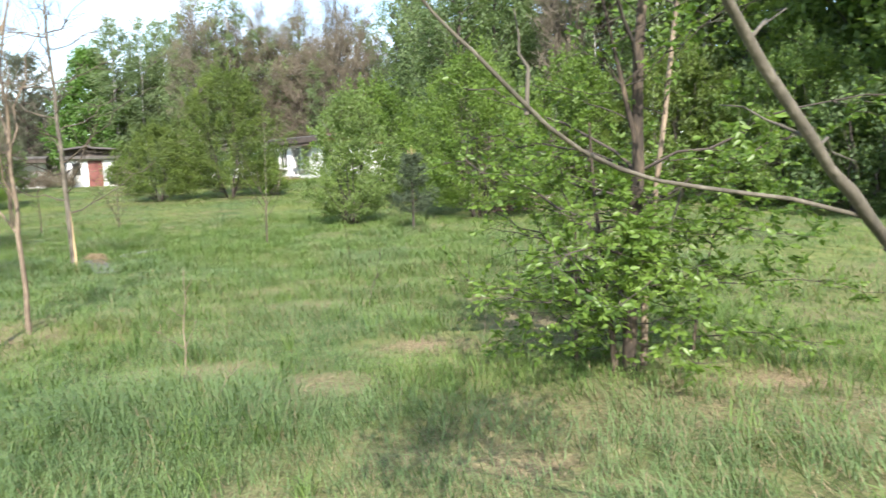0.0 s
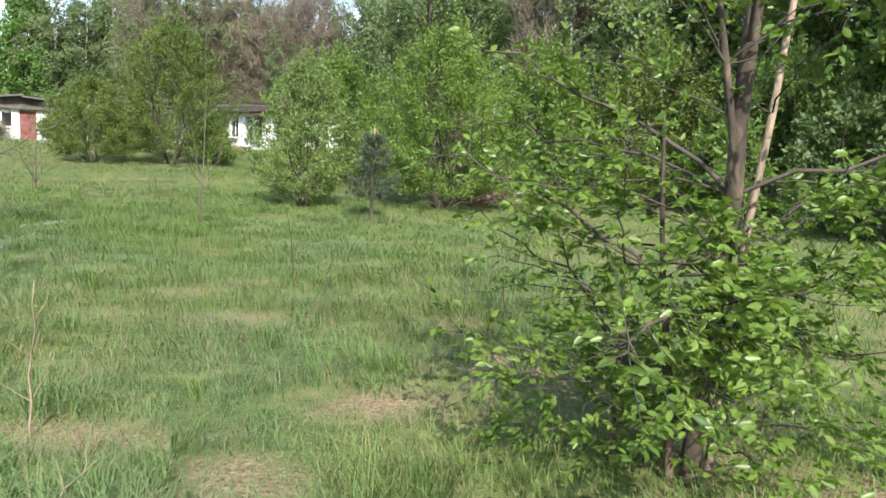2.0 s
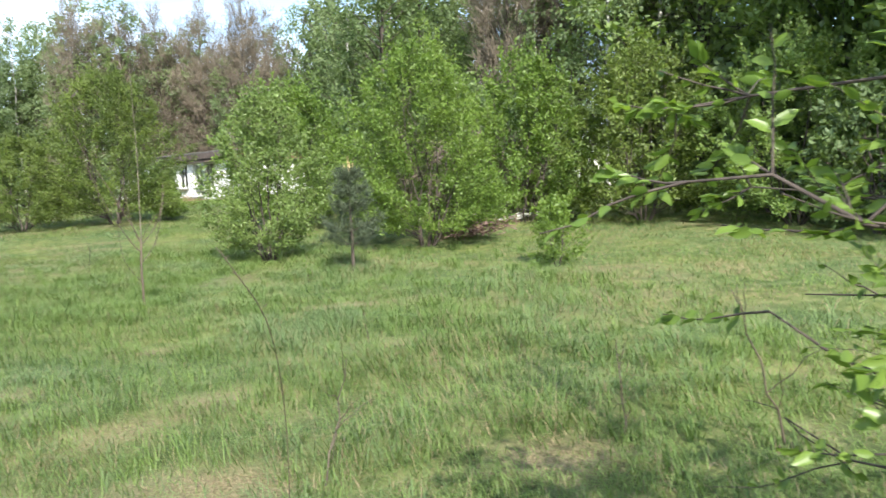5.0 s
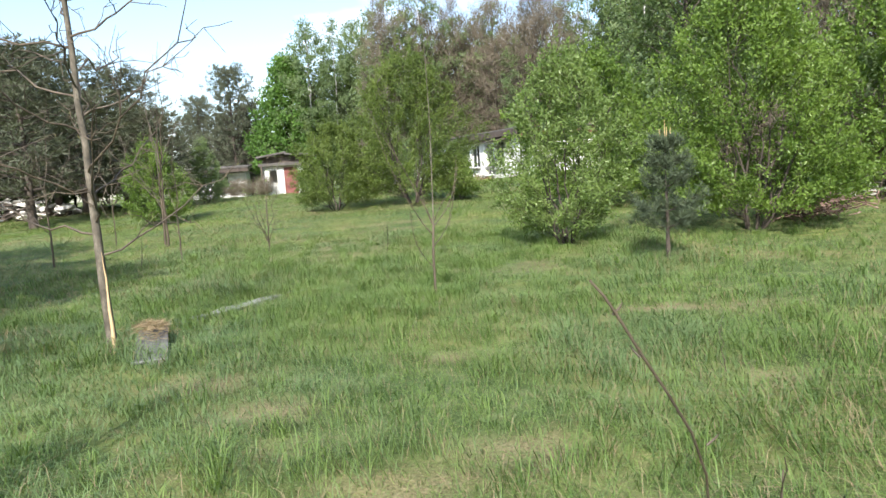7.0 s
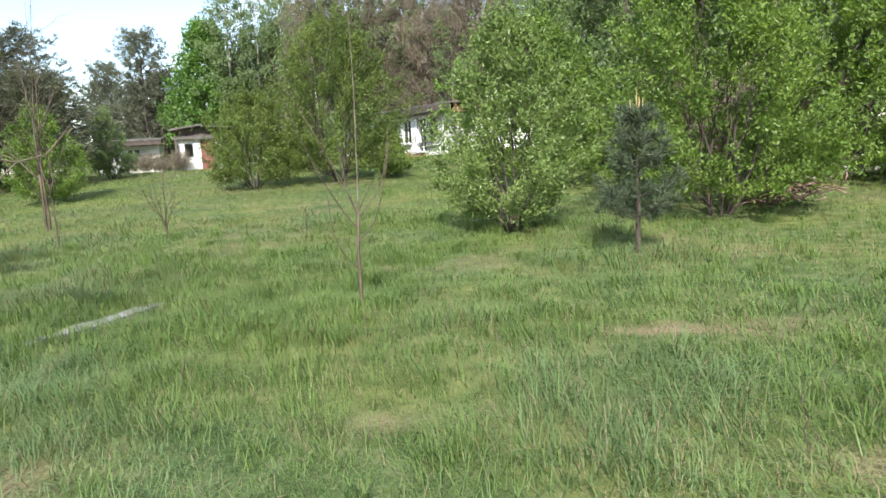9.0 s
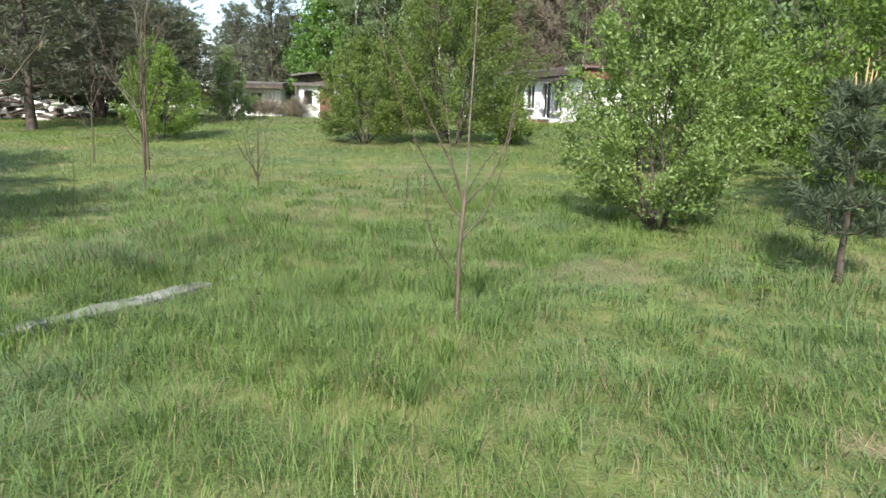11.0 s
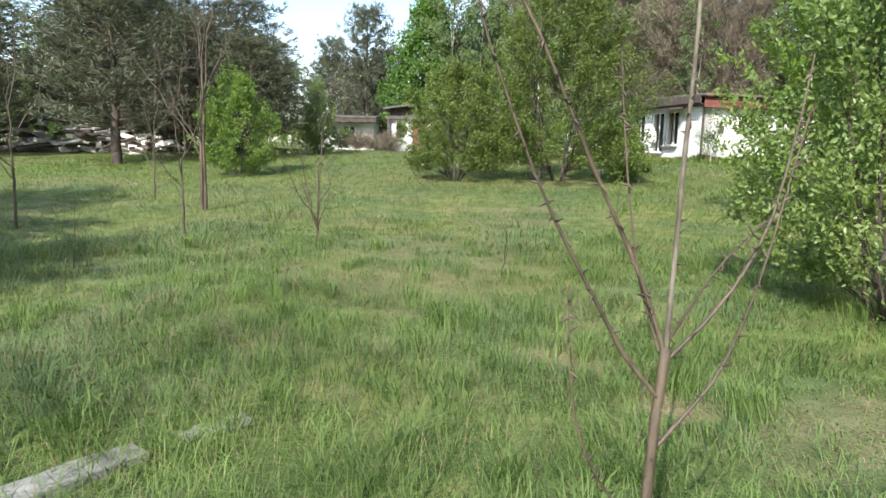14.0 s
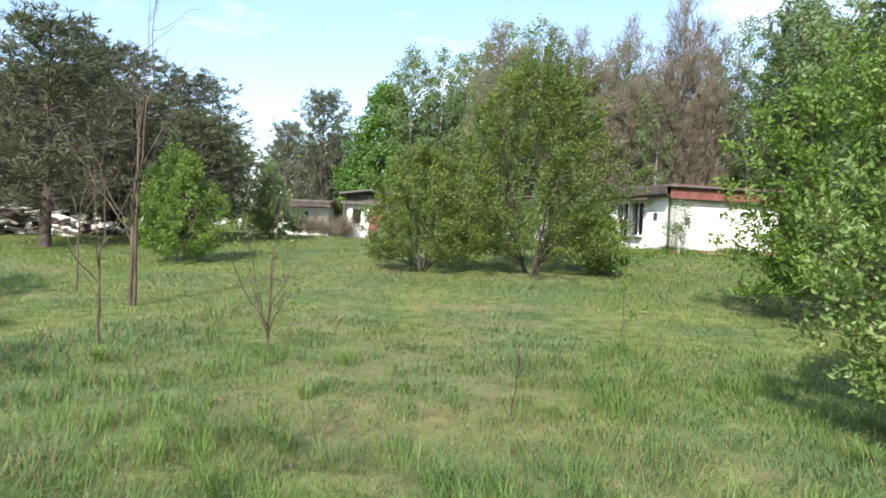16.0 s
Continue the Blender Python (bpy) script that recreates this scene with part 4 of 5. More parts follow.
cherry()
GROUP = "shrubs and young trees in the meadow"
for k, x, y, h, r, prof, boughs, subs, leaf, mt, stems, lab in (
        ("shrub", 0.25, 20.1, 3.6, 1.4, BUSH, 105, 12, 0.066, "leaf_willow", 6, "round willow shrub with pale silvery green leaves"),
        ("shrub", 3.75, 21.2, 4.7, 2.15, ROUND, 170, 13, 0.076, "leaf_bush", 8, "tall spreading willow shrub with fresh green leaves"),
        ("shrub", 5.45, 16.4, 1.15, 0.5, BUSH, 26, 6, 0.06, "leaf_bush", 4, "low young shrub in the grass"),
        ("shrub", 7.5, 25.9, 5.0, 2.5, ROUND, 130, 11, 0.12, "leaf_bush", 6, "dense green willow shrub beside the birch log"),
        ("shrub", 10.6, 24.2, 5.0, 2.7, ROUND, 120, 11, 0.12, "leaf_oak", 6, "dense leafy shrub at the wood's edge"),
        ("shrub", 13.2, 21.0, 4.8, 2.5, ROUND, 100, 11, 0.12, "leaf_shade", 6, "dark green shrub in the wood's shade"),
        ("shrub", 0.4, 27.4, 4.4, 2.5, ROUND, 130, 11, 0.11, "leaf_bush", 6, "leafy willow shrub behind the round one"),
        ("tree", -6.6, 32.3, 5.7, 3.1, OAK, 190, 13, 0.082, "leaf_oak", 5, "round young oak with olive green new leaves"),
        ("shrub", -9.4, 31.3, 3.3, 2.1, OAK, 100, 12, 0.075, "leaf_oak", 6, "spreading green shrub beside the oak"),
        ("shrub", -21.2, 40.6, 3.5, 1.0, BUSH, 70, 9, 0.1, "leaf_birch", 4, "slender light green shrub beside the pines"),
        ("shrub", -4.9, 33.2, 1.5, 0.7, BUSH, 34, 8, 0.1, "leaf_shade", 4, "small dark shrub beside the oak"),
        ("shrub", -16.1, 29.5, 3.1, 1.45, BUSH, 90, 11, 0.075, "leaf_bush", 5, "upright green shrub on the meadow")):
    t = plant(k, x, y, lab, "tree" if k == "tree" else "shrub", GROUP)
    grown(t, 20 + boughs + subs, h, r, prof, boughs, subs, 20 if leaf < 0.09 else 15, leaf, 0.48, M[mt], M["bark_dark"], 0.009 + 0.0045 * h, stems, 0.08, clump=0.15 + 0.03 * h, inner=0.25, shoots=boughs * 2 // 3)
t = plant("young_pine", 1.96, 17.4, "small grey-green pine with pale candles", "pine", GROUP)
conifer(t, 31, 1.85, 1.3, 0.035, M["needle_blue"], M["bark_dark"], 0.22, 5, 8, 12, 0.12, 0.075, 18, 0.85, -0.1)
for k, (dx, dy, h) in enumerate(((0, 0, 0.24), (0.07, 0.03, 0.13), (-0.06, 0.04, 0.12), (0.02, -0.07, 0.14))):
    stem_part(t, "candle", ((dx, dy, 1.74), (dx * 1.15, dy * 1.15, 1.78 + h * 0.6), (dx * 1.2, dy * 1.2, 1.8 + h)), 0.011, 0.005, M["catkin"], 6, "pale brown new shoot")
for i, (x, y, h, w) in enumerate(((-8.3, 41.5, 3.0, 0.9), (-11.2, 43.0, 3.2, 1.3), (-6.7, 40.6, 2.6, 0.6), (-7.6, 43.2, 2.2, 0.5), (-9.8, 42.4, 2.3, 0.8), (-13.0, 44.2, 2.6, 1.0), (-14.6, 45.2, 2.6, 1.0), (-17.8, 46.8, 2.4, 0.9), (-18.9, 48.6, 1.7, 0.9), (-33.5, 55.0, 2.2, 1.2), (-27.9, 52.4, 1.5, 0.8), (-30.6, 53.0, 2.0, 0.8))):
    t = plant("shrub", x, y, "thin young shrub growing before the house", "shrub", GROUP)
    leafy(t, 400 + i, h, (w, w, h * 0.45), h * 0.5, 5, 110, 26, 0.12, 0.45, 0.18, M["leaf_oak" if i % 2 else "leaf_far"], M["bark_grey"], 0.02, shell=0.1, spread=0.5)
t = plant("birch_sapling", -3.55, 42.9, "light young birch before the white wall", "sapling", GROUP)
leafy(t, 38, 2.3, (0.6, 0.6, 1.0), 1.2, 1, 60, 18, 0.09, 0.45, 0.12, M["leaf_birch"], M["bark_birch"], 0.018, shell=0.1)

GROUP = "bare saplings"
def thorny_sapling():
    """Bare sapling whose branches rise from one fork; they spread in a flat fan."""
    root = new("sapling")
    o = np.array([-0.955, 14.84, gz(-0.955, 14.84)])
    root.matrix_world = pose(*o)
    tagged(root, "bare sapling with thorny rising branches in the grass", "sapling", "bare saplings")
    u = np.array([0.87, 0.49, 0])

    def fan(*pts):
        return [u * a + np.array([-0.3, 0.55, 0]) * dd + (0, 0, h + 0.05) for a, h, dd in pts]
    rng = np.random.default_rng(9)
    spec = (("trunk", fan((0, -0.12, 0), (0, 0.37, 0.02), (0.01, 0.62, 0.04), (0.04, 0.85, 0.07)), 0.018, 0.0125),
            ("leader", fan((0.04, 0.85, 0.07), (0.06, 1.24, 0.12), (0.08, 1.69, 0.15), (0.1, 2.1, 0.18), (0.1, 3.3, 0.2)), 0.0085, 0.0025),
            ("branch", fan((0.03, 0.85, 0.07), (-0.05, 1.07, 0.07), (-0.17, 1.28, 0.05), (-0.28, 1.51, 0), (-0.4, 1.75, -0.03), (-0.56, 2.0, -0.06), (-0.7, 2.35, -0.06)), 0.0075, 0.0022),
            ("branch", fan((0.02, 0.71, 0.05), (-0.11, 0.86, 0.0), (-0.22, 1.06, -0.03), (-0.34, 1.26, -0.06), (-0.48, 1.6, -0.08), (-0.62, 2.05, -0.1)), 0.0075, 0.0022),
            ("branch", fan((0.05, 0.82, 0.07), (0.26, 1.04, 0.1), (0.35, 1.29, 0.12), (0.4, 1.66, 0.12)), 0.0062, 0.002),
            ("branch", fan((0.02, 0.56, 0.04), (0.15, 0.69, 0.08), (0.25, 0.85, 0.1), (0.31, 1.08, 0.1), (0.4, 1.52, 0.1)), 0.0068, 0.002),
            ("branch", fan((0, 0.3, 0.02), (-0.19, 0.53, -0.03), (-0.25, 0.77, -0.05), (-0.26, 1.04, -0.05)), 0.0045, 0.0016),
            ("branch", fan((0.02, 0.84, 0.08), (-0.05, 1.07, 0.15), (-0.09, 1.44, 0.2), (-0.11, 1.66, 0.22)), 0.0045, 0.0016),
            ("branch", fan((0.05, 0.88, 0.07), (0.15, 1.1, 0.0), (0.28, 1.24, -0.05)), 0.0045, 0.0016))
    for n, pts, r0, r1 in spec:
        p = stem_part(root, n, pts, r0, r1 * 1.2, M["bark_grey" if n == "leader" else "bark_thorn"], 7)
        tb = Tubes(4)
        for k in range(len(p) * 3):
            i = rng.integers(1, len(p))
            s = p[i - 1] + (p[i] - p[i - 1]) * rng.random()
            d = unit(rng.normal(size=3))
            tb.add([s, s + d * 0.016, s + d * 0.028], [r0 * 0.5 + 0.0015, 0.0026, 0.0006])
        tagged(under(new("thorn", tb.mesh("thorn", M["bark_thorn"])), root), kind="stuff")


def side_branched(root, seed, height, r0, bark, count, low, reach, tip_mat):
    """A bare young tree with one straight trunk, thin side branches and hanging catkins."""
    rng = np.random.default_rng(seed)
    p = curve(rng, (0, 0, -0.1), (-0.16, 0.02, height), 0, 0.035, 14)
    under(new("trunk", Tubes(9).add(p, r0 * np.linspace(1.1, 0.2, 14)).mesh("trunk", bark)), root)
    fine, ends = Tubes(4), []
    for k in range(count):
        z = low + (height * 0.94 - low) * (k + 0.6 * rng.random()) / count
        st = np.array([np.interp(z, p[:, 2], p[:, j]) for j in range(3)])
        a = 2.4 * k + rng.random()
        out = reach * (0.55 + 0.6 * rng.random()) * (1.15 - 0.6 * z / height)
        q = curve(rng, st, st + np.array([math.cos(a) * out, math.sin(a) * out, out * (0.25 + 0.55 * rng.random())]), -0.06, 0.16, 9)
        under(new("branch", Tubes(6).add(q, r0 * 0.27 * np.linspace(1, 0.28, 9)).mesh("branch", M["bark_thorn"])), root)
        for _ in range(8):
            i = rng.integers(2, 9)
            d = unit(rng.normal(size=3) * (1, 1, 0.6) + unit(q[-1] - q[0]) * 0.7 + (0, 0, 0.25))
            w = curve(rng, q[i], q[i] + d * out * (0.15 + 0.3 * rng.random()), 0.02, 0.2, 5)
            fine.add(w, r0 * 0.12 * np.linspace(1, 0.45, 5))
            e = w[2] + unit(rng.normal(size=3) + (0, 0, 0.4)) * out * 0.14
            fine.add(np.linspace(w[2], e, 3), r0 * 0.08 * np.linspace(1, 0.5, 3))
            ends += [w[-1], e]
    tagged(under(new("twig_work", fine.mesh("twig_work", M["bark_thorn"])), root), kind="stuff")
    at = np.array(ends)[rng.random(len(ends)) < 0.45]
    tagged(under(new("catkins", leaf_mesh("catkins", rng, at, rng.normal(0, 0.25, at.shape) + (0, 0, -1), 0.045 * (0.7 + 0.5 * rng.random(len(at))), 0.18, tip_mat)), root), kind="stuff")


thorny_sapling()
t = plant("sapling", -3.46, 12.15, "bare young tree with split bark", "tree", GROUP)
side_branched(t, 42, 5.4, 0.045, M["bark_grey"], 26, 0.95, 1.9, M["bud_olive"])
split = stem_part(t, "split_bark", ((0.035, -0.035, 0.02), (0.038, -0.036, 0.35), (0.025, -0.033, 0.72), (0.01, -0.022, 1.0)), 0.022, 0.004, M["split_wood"], 6, "pale torn wood under split bark")
for i, (x, y, h, r, lab) in enumerate(((-1.56, 6.95, 4.6, 0.026, "thin bare sapling with forked top"), (-1.5, 7.4, 4.8, 0.024, "slender bare sapling leaning slightly"),
                                       (-10.9, 22.95, 5.2, 0.03, "bare twin-stemmed young tree"), (-8.4, 20.15, 3.0, 0.017, "thin bare sapling in grass"),
                                       (-13.4, 24.0, 3.6, 0.017, "thin bare sapling in the grass"), (-11.4, 19.6, 3.8, 0.024, "thin bare sapling in shade"))):
    t = plant("sapling", x, y, lab, "sapling", GROUP)
    bare(t, 50 + i, h, r, M["bark_tan" if i < 2 else "bark_thorn"], 6, 0.36, 0.3 if i < 2 else 0.5, (0.05 * (-1) ** i, 0), 7, stems=2 if i == 2 else 1)
t = plant("sapling", -6.6, 20.9, "small spreading bare sapling with first leaf buds", "sapling", GROUP)
bare(t, 61, 2.4, 0.02, M["bark_thorn"], 8, 0.14, 0.36, twigs=6, buds=M["leaf_willow"], bud_n=3)


# ---- wood round the meadow ----
def forest():
    rng = np.random.default_rng(77)
    kinds = {}
    def stock(key, root):
        kinds.setdefault(key, []).append(root)
    for v in range(3):
        r = tagged(new("tree"), "tall broadleaved tree of the wood in fresh leaf", "tree", "wood round the meadow")
        stock("green", grown(r, 100 + v, 14, 3.1, TALL, 52, 9, 18, 0.22, 0.58, M["leaf_far"], M["bark_dark"], 0.16, 1, 0.16, 0.7, 0.05, 0.85, twig_step=3))
        r = tagged(new("tree"), "tall birch with white trunk and hanging light green leaves", "tree", "wood round the meadow")
        stock("birch", grown(r, 110 + v, 14.5, 2.4, COLUMN, 54, 9, 16, 0.2, 0.52, M["leaf_birch"], M["bark_birch"], 0.1, 1, 0.2, 1.0, 0.3, 0.75, 0.0, 0.4, twig_step=3, twig_bark=M["bark_dark"]))
        r = tagged(new("tree"), "tall tree still bare with brown twigs", "tree", "wood round the meadow")
        stock("brown", grown(r, 120 + v, 13, 2.2, COLUMN, 54, 8, 20, 0.6, 0.05, M["twig_brown"], M["bark_grey"], 0.14, 1, 0.14, 1.2, 0.0, 0.8, 0.7, 0.25, twig_step=2))
        r = tagged(new("tree"), "dark shaded broadleaved tree at the wood's edge", "tree", "wood round the meadow")
        stock("shade", grown(r, 130 + v, 11, 3.2, TALL, 48, 9, 18, 0.22, 0.55, M["leaf_shade"], M["bark_dark"], 0.13, 1, 0.06, 0.7, 0.05, 0.85, twig_step=3))
        r = tagged(new("pine"), "tall dark pine with dense needles", "pine", "pines round the meadow")
        stock("pine", conifer(r, 140 + v, 11.5, 6.2, 0.2, M["needle_dark"], M["bark_pine"], 0.17, 17, 8, 12, 0.36, 0.125, 10, 0.42, -0.12))
    r = tagged(new("shrub"), "undergrowth shrub at the wood's edge", "shrub", "wood round the meadow")
    stock("under", grown(r, 150, 4.2, 2.2, ROUND, 34, 8, 14, 0.2, 0.55, M["leaf_far"], M["bark_dark"], 0.05, 4, 0.1, 0.6, 0.0, 0.55, twig_step=3))
    r = tagged(new("shrub"), "brown leafless brushwood before the trees", "shrub", "wood round the meadow")
    stock("brush", leafy(r, 151, 3.6, (2.0, 2.0, 1.8), 1.7, 6, 150, 24, 0.6, 0.05, 0.3, M["twig_brown"], M["bark_grey"], 0.04, shell=0.1, up=0.8))
    used = set()
    def put(key, x, y, s=1.0, sz=None):
        v = int(rng.integers(len(kinds[key])))
        c, sn = math.cos(radians(HOUSE_TURN)), math.sin(radians(HOUSE_TURN))
        while True:
            lx, ly = (x - HOUSE[0]) * c + (y - HOUSE[1]) * sn, -(x - HOUSE[0]) * sn + (y - HOUSE[1]) * c
            if not (-HOUSE_SIZE[0] - 2 < lx < 2 and -1.5 < ly < HOUSE_SIZE[1] + 2):
                break
            y += 1.0
        m = pose(x, y, gz(x, y) - 0.05, 0, 0, rng.random() * 360) @ Matrix.Diagonal((s, s, sz or s, 1))
        if (key, v) not in used:
            used.add((key, v))
            kinds[key][v].matrix_world = m
        else:
            copy_thing(kinds[key][v], m)
    # north wood behind the houses: kind, x from, x to, y from, y to, count, scale
    for key, x0, x1, y0, y1, n, s in (("brown", -18, -2, 57, 66, 17, 0.98), ("green", -24, -17, 61, 66, 3, 0.8), ("birch", -25, -17, 59.5, 63, 5, 0.92), ("birch", -24, 2, 61, 72, 19, 1.04), ("brush", -17, 2, 53.5, 57, 11, 1.1),
                                      ("green", 1, 8, 53, 60, 7, 1.08), ("birch", 2, 11, 46, 54, 7, 1.02), ("green", 4, 14, 40, 50, 7, 1.05), ("brown", 9, 14, 35, 40, 5, 1.0),
                                      ("birch", 10, 17, 29, 37, 5, 1.0), ("shade", 14, 20, 24, 35, 6, 1.25), ("shade", 16, 22, 5, 24, 7, 1.15), ("under", 1, 11, 31, 40, 9, 1.1),
                                      ("under", 13, 16, 9, 20, 4, 0.8), ("brush", 3, 9, 29, 32, 3, 0.9),
                                      ("under", -26, 0, 66, 70, 7, 1.7), ("under", 0, 14, 44, 56, 7, 1.6), ("under", 14, 22, 22, 42, 6, 1.5), ("under", -60, -26, 74, 84, 6, 2.0), ("shade", -58, -40, 48, 58, 6, 0.72), ("under", -58, -31, 42, 47, 10, 1.25), ("birch", -18, -4, 56, 57.5, 3, 0.85), ("brush", -20, -18, 50.5, 51.5, 2, 0.4), ("brush", -26.6, -23.6, 51.2, 52.2, 3, 0.42)):
        for i in range(n):
            u, w = (i + rng.random()) / n, rng.random()
            put(key, x0 + (x1 - x0) * u, y0 + (y1 - y0) * w, s * (0.85 + 0.3 * rng.random()), s * (0.85 + 0.3 * rng.random()))
    # pines at x -8.1, -10.8, -14.8: added beside the view, for their shadows
    for x, y, s, sz in ((-23.9, 31.4, 1.0, 0.68), (-30.8, 40.0, 1.2, 0.8), (-28.0, 42.5, 1.1, 0.7), (-35.0, 41.0, 1.2, 0.9), (-27.0, 38.0, 1.2, 0.78), (-21.6, 36.4, 0.7, 0.55), (-32, 37, 1.2, 0.95), (-26.6, 41, 0.95, 0.6), (-36, 34, 1.1, 0.9), (-40, 44, 1.2, 0.95), (-29.5, 45, 1.0, 0.62),
                        (-31.4, 60.8, 0.75, 1.18), (-33.4, 62.6, 0.5, 0.93), (-35.4, 61.8, 0.55, 0.96), (-32.4, 65, 0.7, 0.9), (-38.5, 66, 0.8, 0.85), (-36.5, 70, 0.75, 1.0), (-46, 52, 1.1, 1.0), (-45, 64, 1.0, 0.85), (-33, 30, 1.1, 0.85), (-8.1, 10.7, 0.62, 0.78), (-10.8, 9.8, 0.8, 0.85), (-14.8, 13.2, 0.85, 0.9),
                        (1.5, 60, 0.85, 1.75), (4.0, 62, 0.85, 1.7), (18, 36, 1.0, 1.5)):
        put("pine", x, y, s, sz)
    r = plant("tree", -25.9, 61.0, "bright green chestnut tree behind the hut", "tree")
    grown(r, 160, 11.2, 4.0, BUSH, 170, 12, 15, 0.26, 0.6, M["leaf_bright"], M["bark_dark"], 0.2, 1, 0.1, 0.6, 0.05, 0.85, lumps=0.1, twig_step=3)


forest()



# ---- small things of the meadow ----
def overhanging_tree():
    """Bare tree beside the start whose limb and long branch reach over the path."""
    root = new("bare_tree")
    o = np.array([3.95, 1.75, gz(3.95, 1.75)])
    root.matrix_world = pose(*o)
    tagged(root, "grey tree with a long crooked bare branch over the path", "tree")
    bark = M["bark_grey"]
    w = lambda pts: [np.array(p) - o for p in pts]
    stem_part(root, "trunk", w(((3.97, 1.7, -0.15), (3.75, 1.85, 0.5), (3.45, 2.04, 1.0), (3.2, 2.14, 1.23))), 0.018, 0.0145, bark, 9)
    stem_part(root, "limb", w(((3.2, 2.14, 1.23), (3.08, 2.08, 1.34), (2.97, 2.02, 1.43), (2.836, 1.94, 1.58), (2.777, 1.897, 1.626), (2.6, 1.8, 1.95), (2.5, 1.7, 2.5))), 0.0112, 0.0055, bark, 8)
    stem_part(root, "branch", w(((3.15, 2.12, 1.28), (2.95, 2.04, 1.33), (2.74, 1.94, 1.355), (2.585, 1.84, 1.39), (2.47, 1.765, 1.465), (2.41, 1.725, 1.53), (2.36, 1.71, 1.565), (2.3, 1.68, 1.64), (2.2, 1.6, 1.8))), 0.0042, 0.0015, bark, 7)
    rng = np.random.default_rng(4)
    # leafy crown above the view, added to shade the ground by the start
    tops = crown_points(rng, 46, (-1.05, -0.25, 2.55), (0.9, 0.5, 0.55), 0.1)
    fine = Tubes(4)
    at, ax = [], []
    for c in tops:
        p = curve(rng, (-1.4, 0.0, 2.1), c, 0.05, 0.15, 6)
        fine.add(p, np.linspace(0.006, 0.002, 6))
        at.append(p[rng.integers(3, 6, 26)] + rng.normal(0, 0.09, (26, 3)))
        ax.append(rng.normal(size=(26, 3)))
    tagged(under(new("twig_work", fine.mesh("twig_work", bark)), root), kind="stuff")
    at, ax = np.concatenate(at), np.concatenate(ax)
    tagged(under(new("crown", leaf_mesh("crown", rng, at, ax, 0.06 * (0.6 + 0.6 * rng.random(len(at))), 0.5, M["leaf_near"], 0.2, True)), root), kind="stuff")
    for a, b in (((2.97, 2.02, 1.43), (2.9, 2.2, 1.5)), ((2.47, 1.77, 1.46), (2.46, 1.8, 1.6)), ((2.74, 1.95, 1.35), (2.74, 2.0, 1.29)), ((3.0, 2.05, 1.4), (3.3, 2.4, 1.36)), ((2.84, 1.94, 1.58), (2.98, 2.15, 1.66))):
        p = curve(rng, np.array(a) - o, np.array(b) - o, 0.05, 0.2, 5)
        under(new("twig", Tubes(5).add(p, np.linspace(0.0035, 0.001, 5)).mesh("twig", bark)), root)


def leaning_stick():
    root = new("sapling")
    o = np.array([1.47, 8.2, gz(1.47, 8.2)])
    root.matrix_world = pose(*o)
    tagged(root, "thin leaning bare sapling with a cut tip", "sapling", "bare saplings")
    w = lambda pts: [np.array(p) - o for p in pts]
    stem_part(root, "stem", w(((1.47, 8.2, -0.1), (1.49, 8.15, 0.25), (1.5, 8.0, 0.55), (1.505, 7.8, 0.8), (1.488, 7.612, 1.026), (1.406, 7.543, 1.166), (1.379, 7.513, 1.234), (1.348, 7.499, 1.277))), 0.0027, 0.0016, M["bark_thorn"], 7)
    tb = Tubes(4)
    for z, dx in ((1.03, 0.02), (1.17, -0.015), (1.23, 0.015)):
        c = np.interp(z, (0.35, 0.75, 1.026, 1.166, 1.277), (1.72, 1.6, 1.488, 1.406, 1.348)), np.interp(z, (0.35, 0.75, 1.026, 1.166, 1.277), (7.9, 7.73, 7.612, 7.543, 7.499)), z
        s = np.array(c) - o
        tb.add([s, s + (dx * 0.6, 0.003, 0.009), s + (dx * 0.8, 0.003, 0.015)], [0.0022, 0.0015, 0.0006])
    tagged(under(new("bud", tb.mesh("bud", M["bark_thorn"])), root), kind="stuff")


def dry_stalk(x, y, h, lean, label, seed, leaves=0, mat="bark_thorn", n=4):
    rng = np.random.default_rng(seed)
    root = plant("stalk", x, y, label, "plant", "thin stalks in the grass")
    p = curve(rng, (0, 0, -0.05), (lean[0], lean[1], h), 0, 0.12, 8)
    under(new("stem", Tubes(5).add(p, 0.006 * np.linspace(1, 0.35, 8) * (h + 0.4)).mesh("stem", M[mat])), root)
    ends = [p[-1]]
    for k in range(n):
        i = rng.integers(2, 7)
        q = curve(rng, p[i], p[i] + unit(rng.normal(size=3) + (0, 0, 1.3)) * h * (0.2 + 0.25 * rng.random()), 0.03, 0.15, 5)
        under(new("twig", Tubes(4).add(q, 0.003 * np.linspace(1, 0.4, 5) * (h + 0.4)).mesh("twig", M[mat])), root)
        ends.append(q[-1])
    if leaves:
        at = np.repeat(np.array(ends), leaves, 0)
        at = at + rng.normal(0, 0.04, at.shape)
        tagged(under(new("foliage", leaf_mesh("foliage", rng, at, rng.normal(size=at.shape) + (0, 0, 0.5), 0.05 * (0.7 + 0.6 * rng.random(len(at))), 0.5, M["leaf_near"], 0.2, True)), root), kind="stuff")


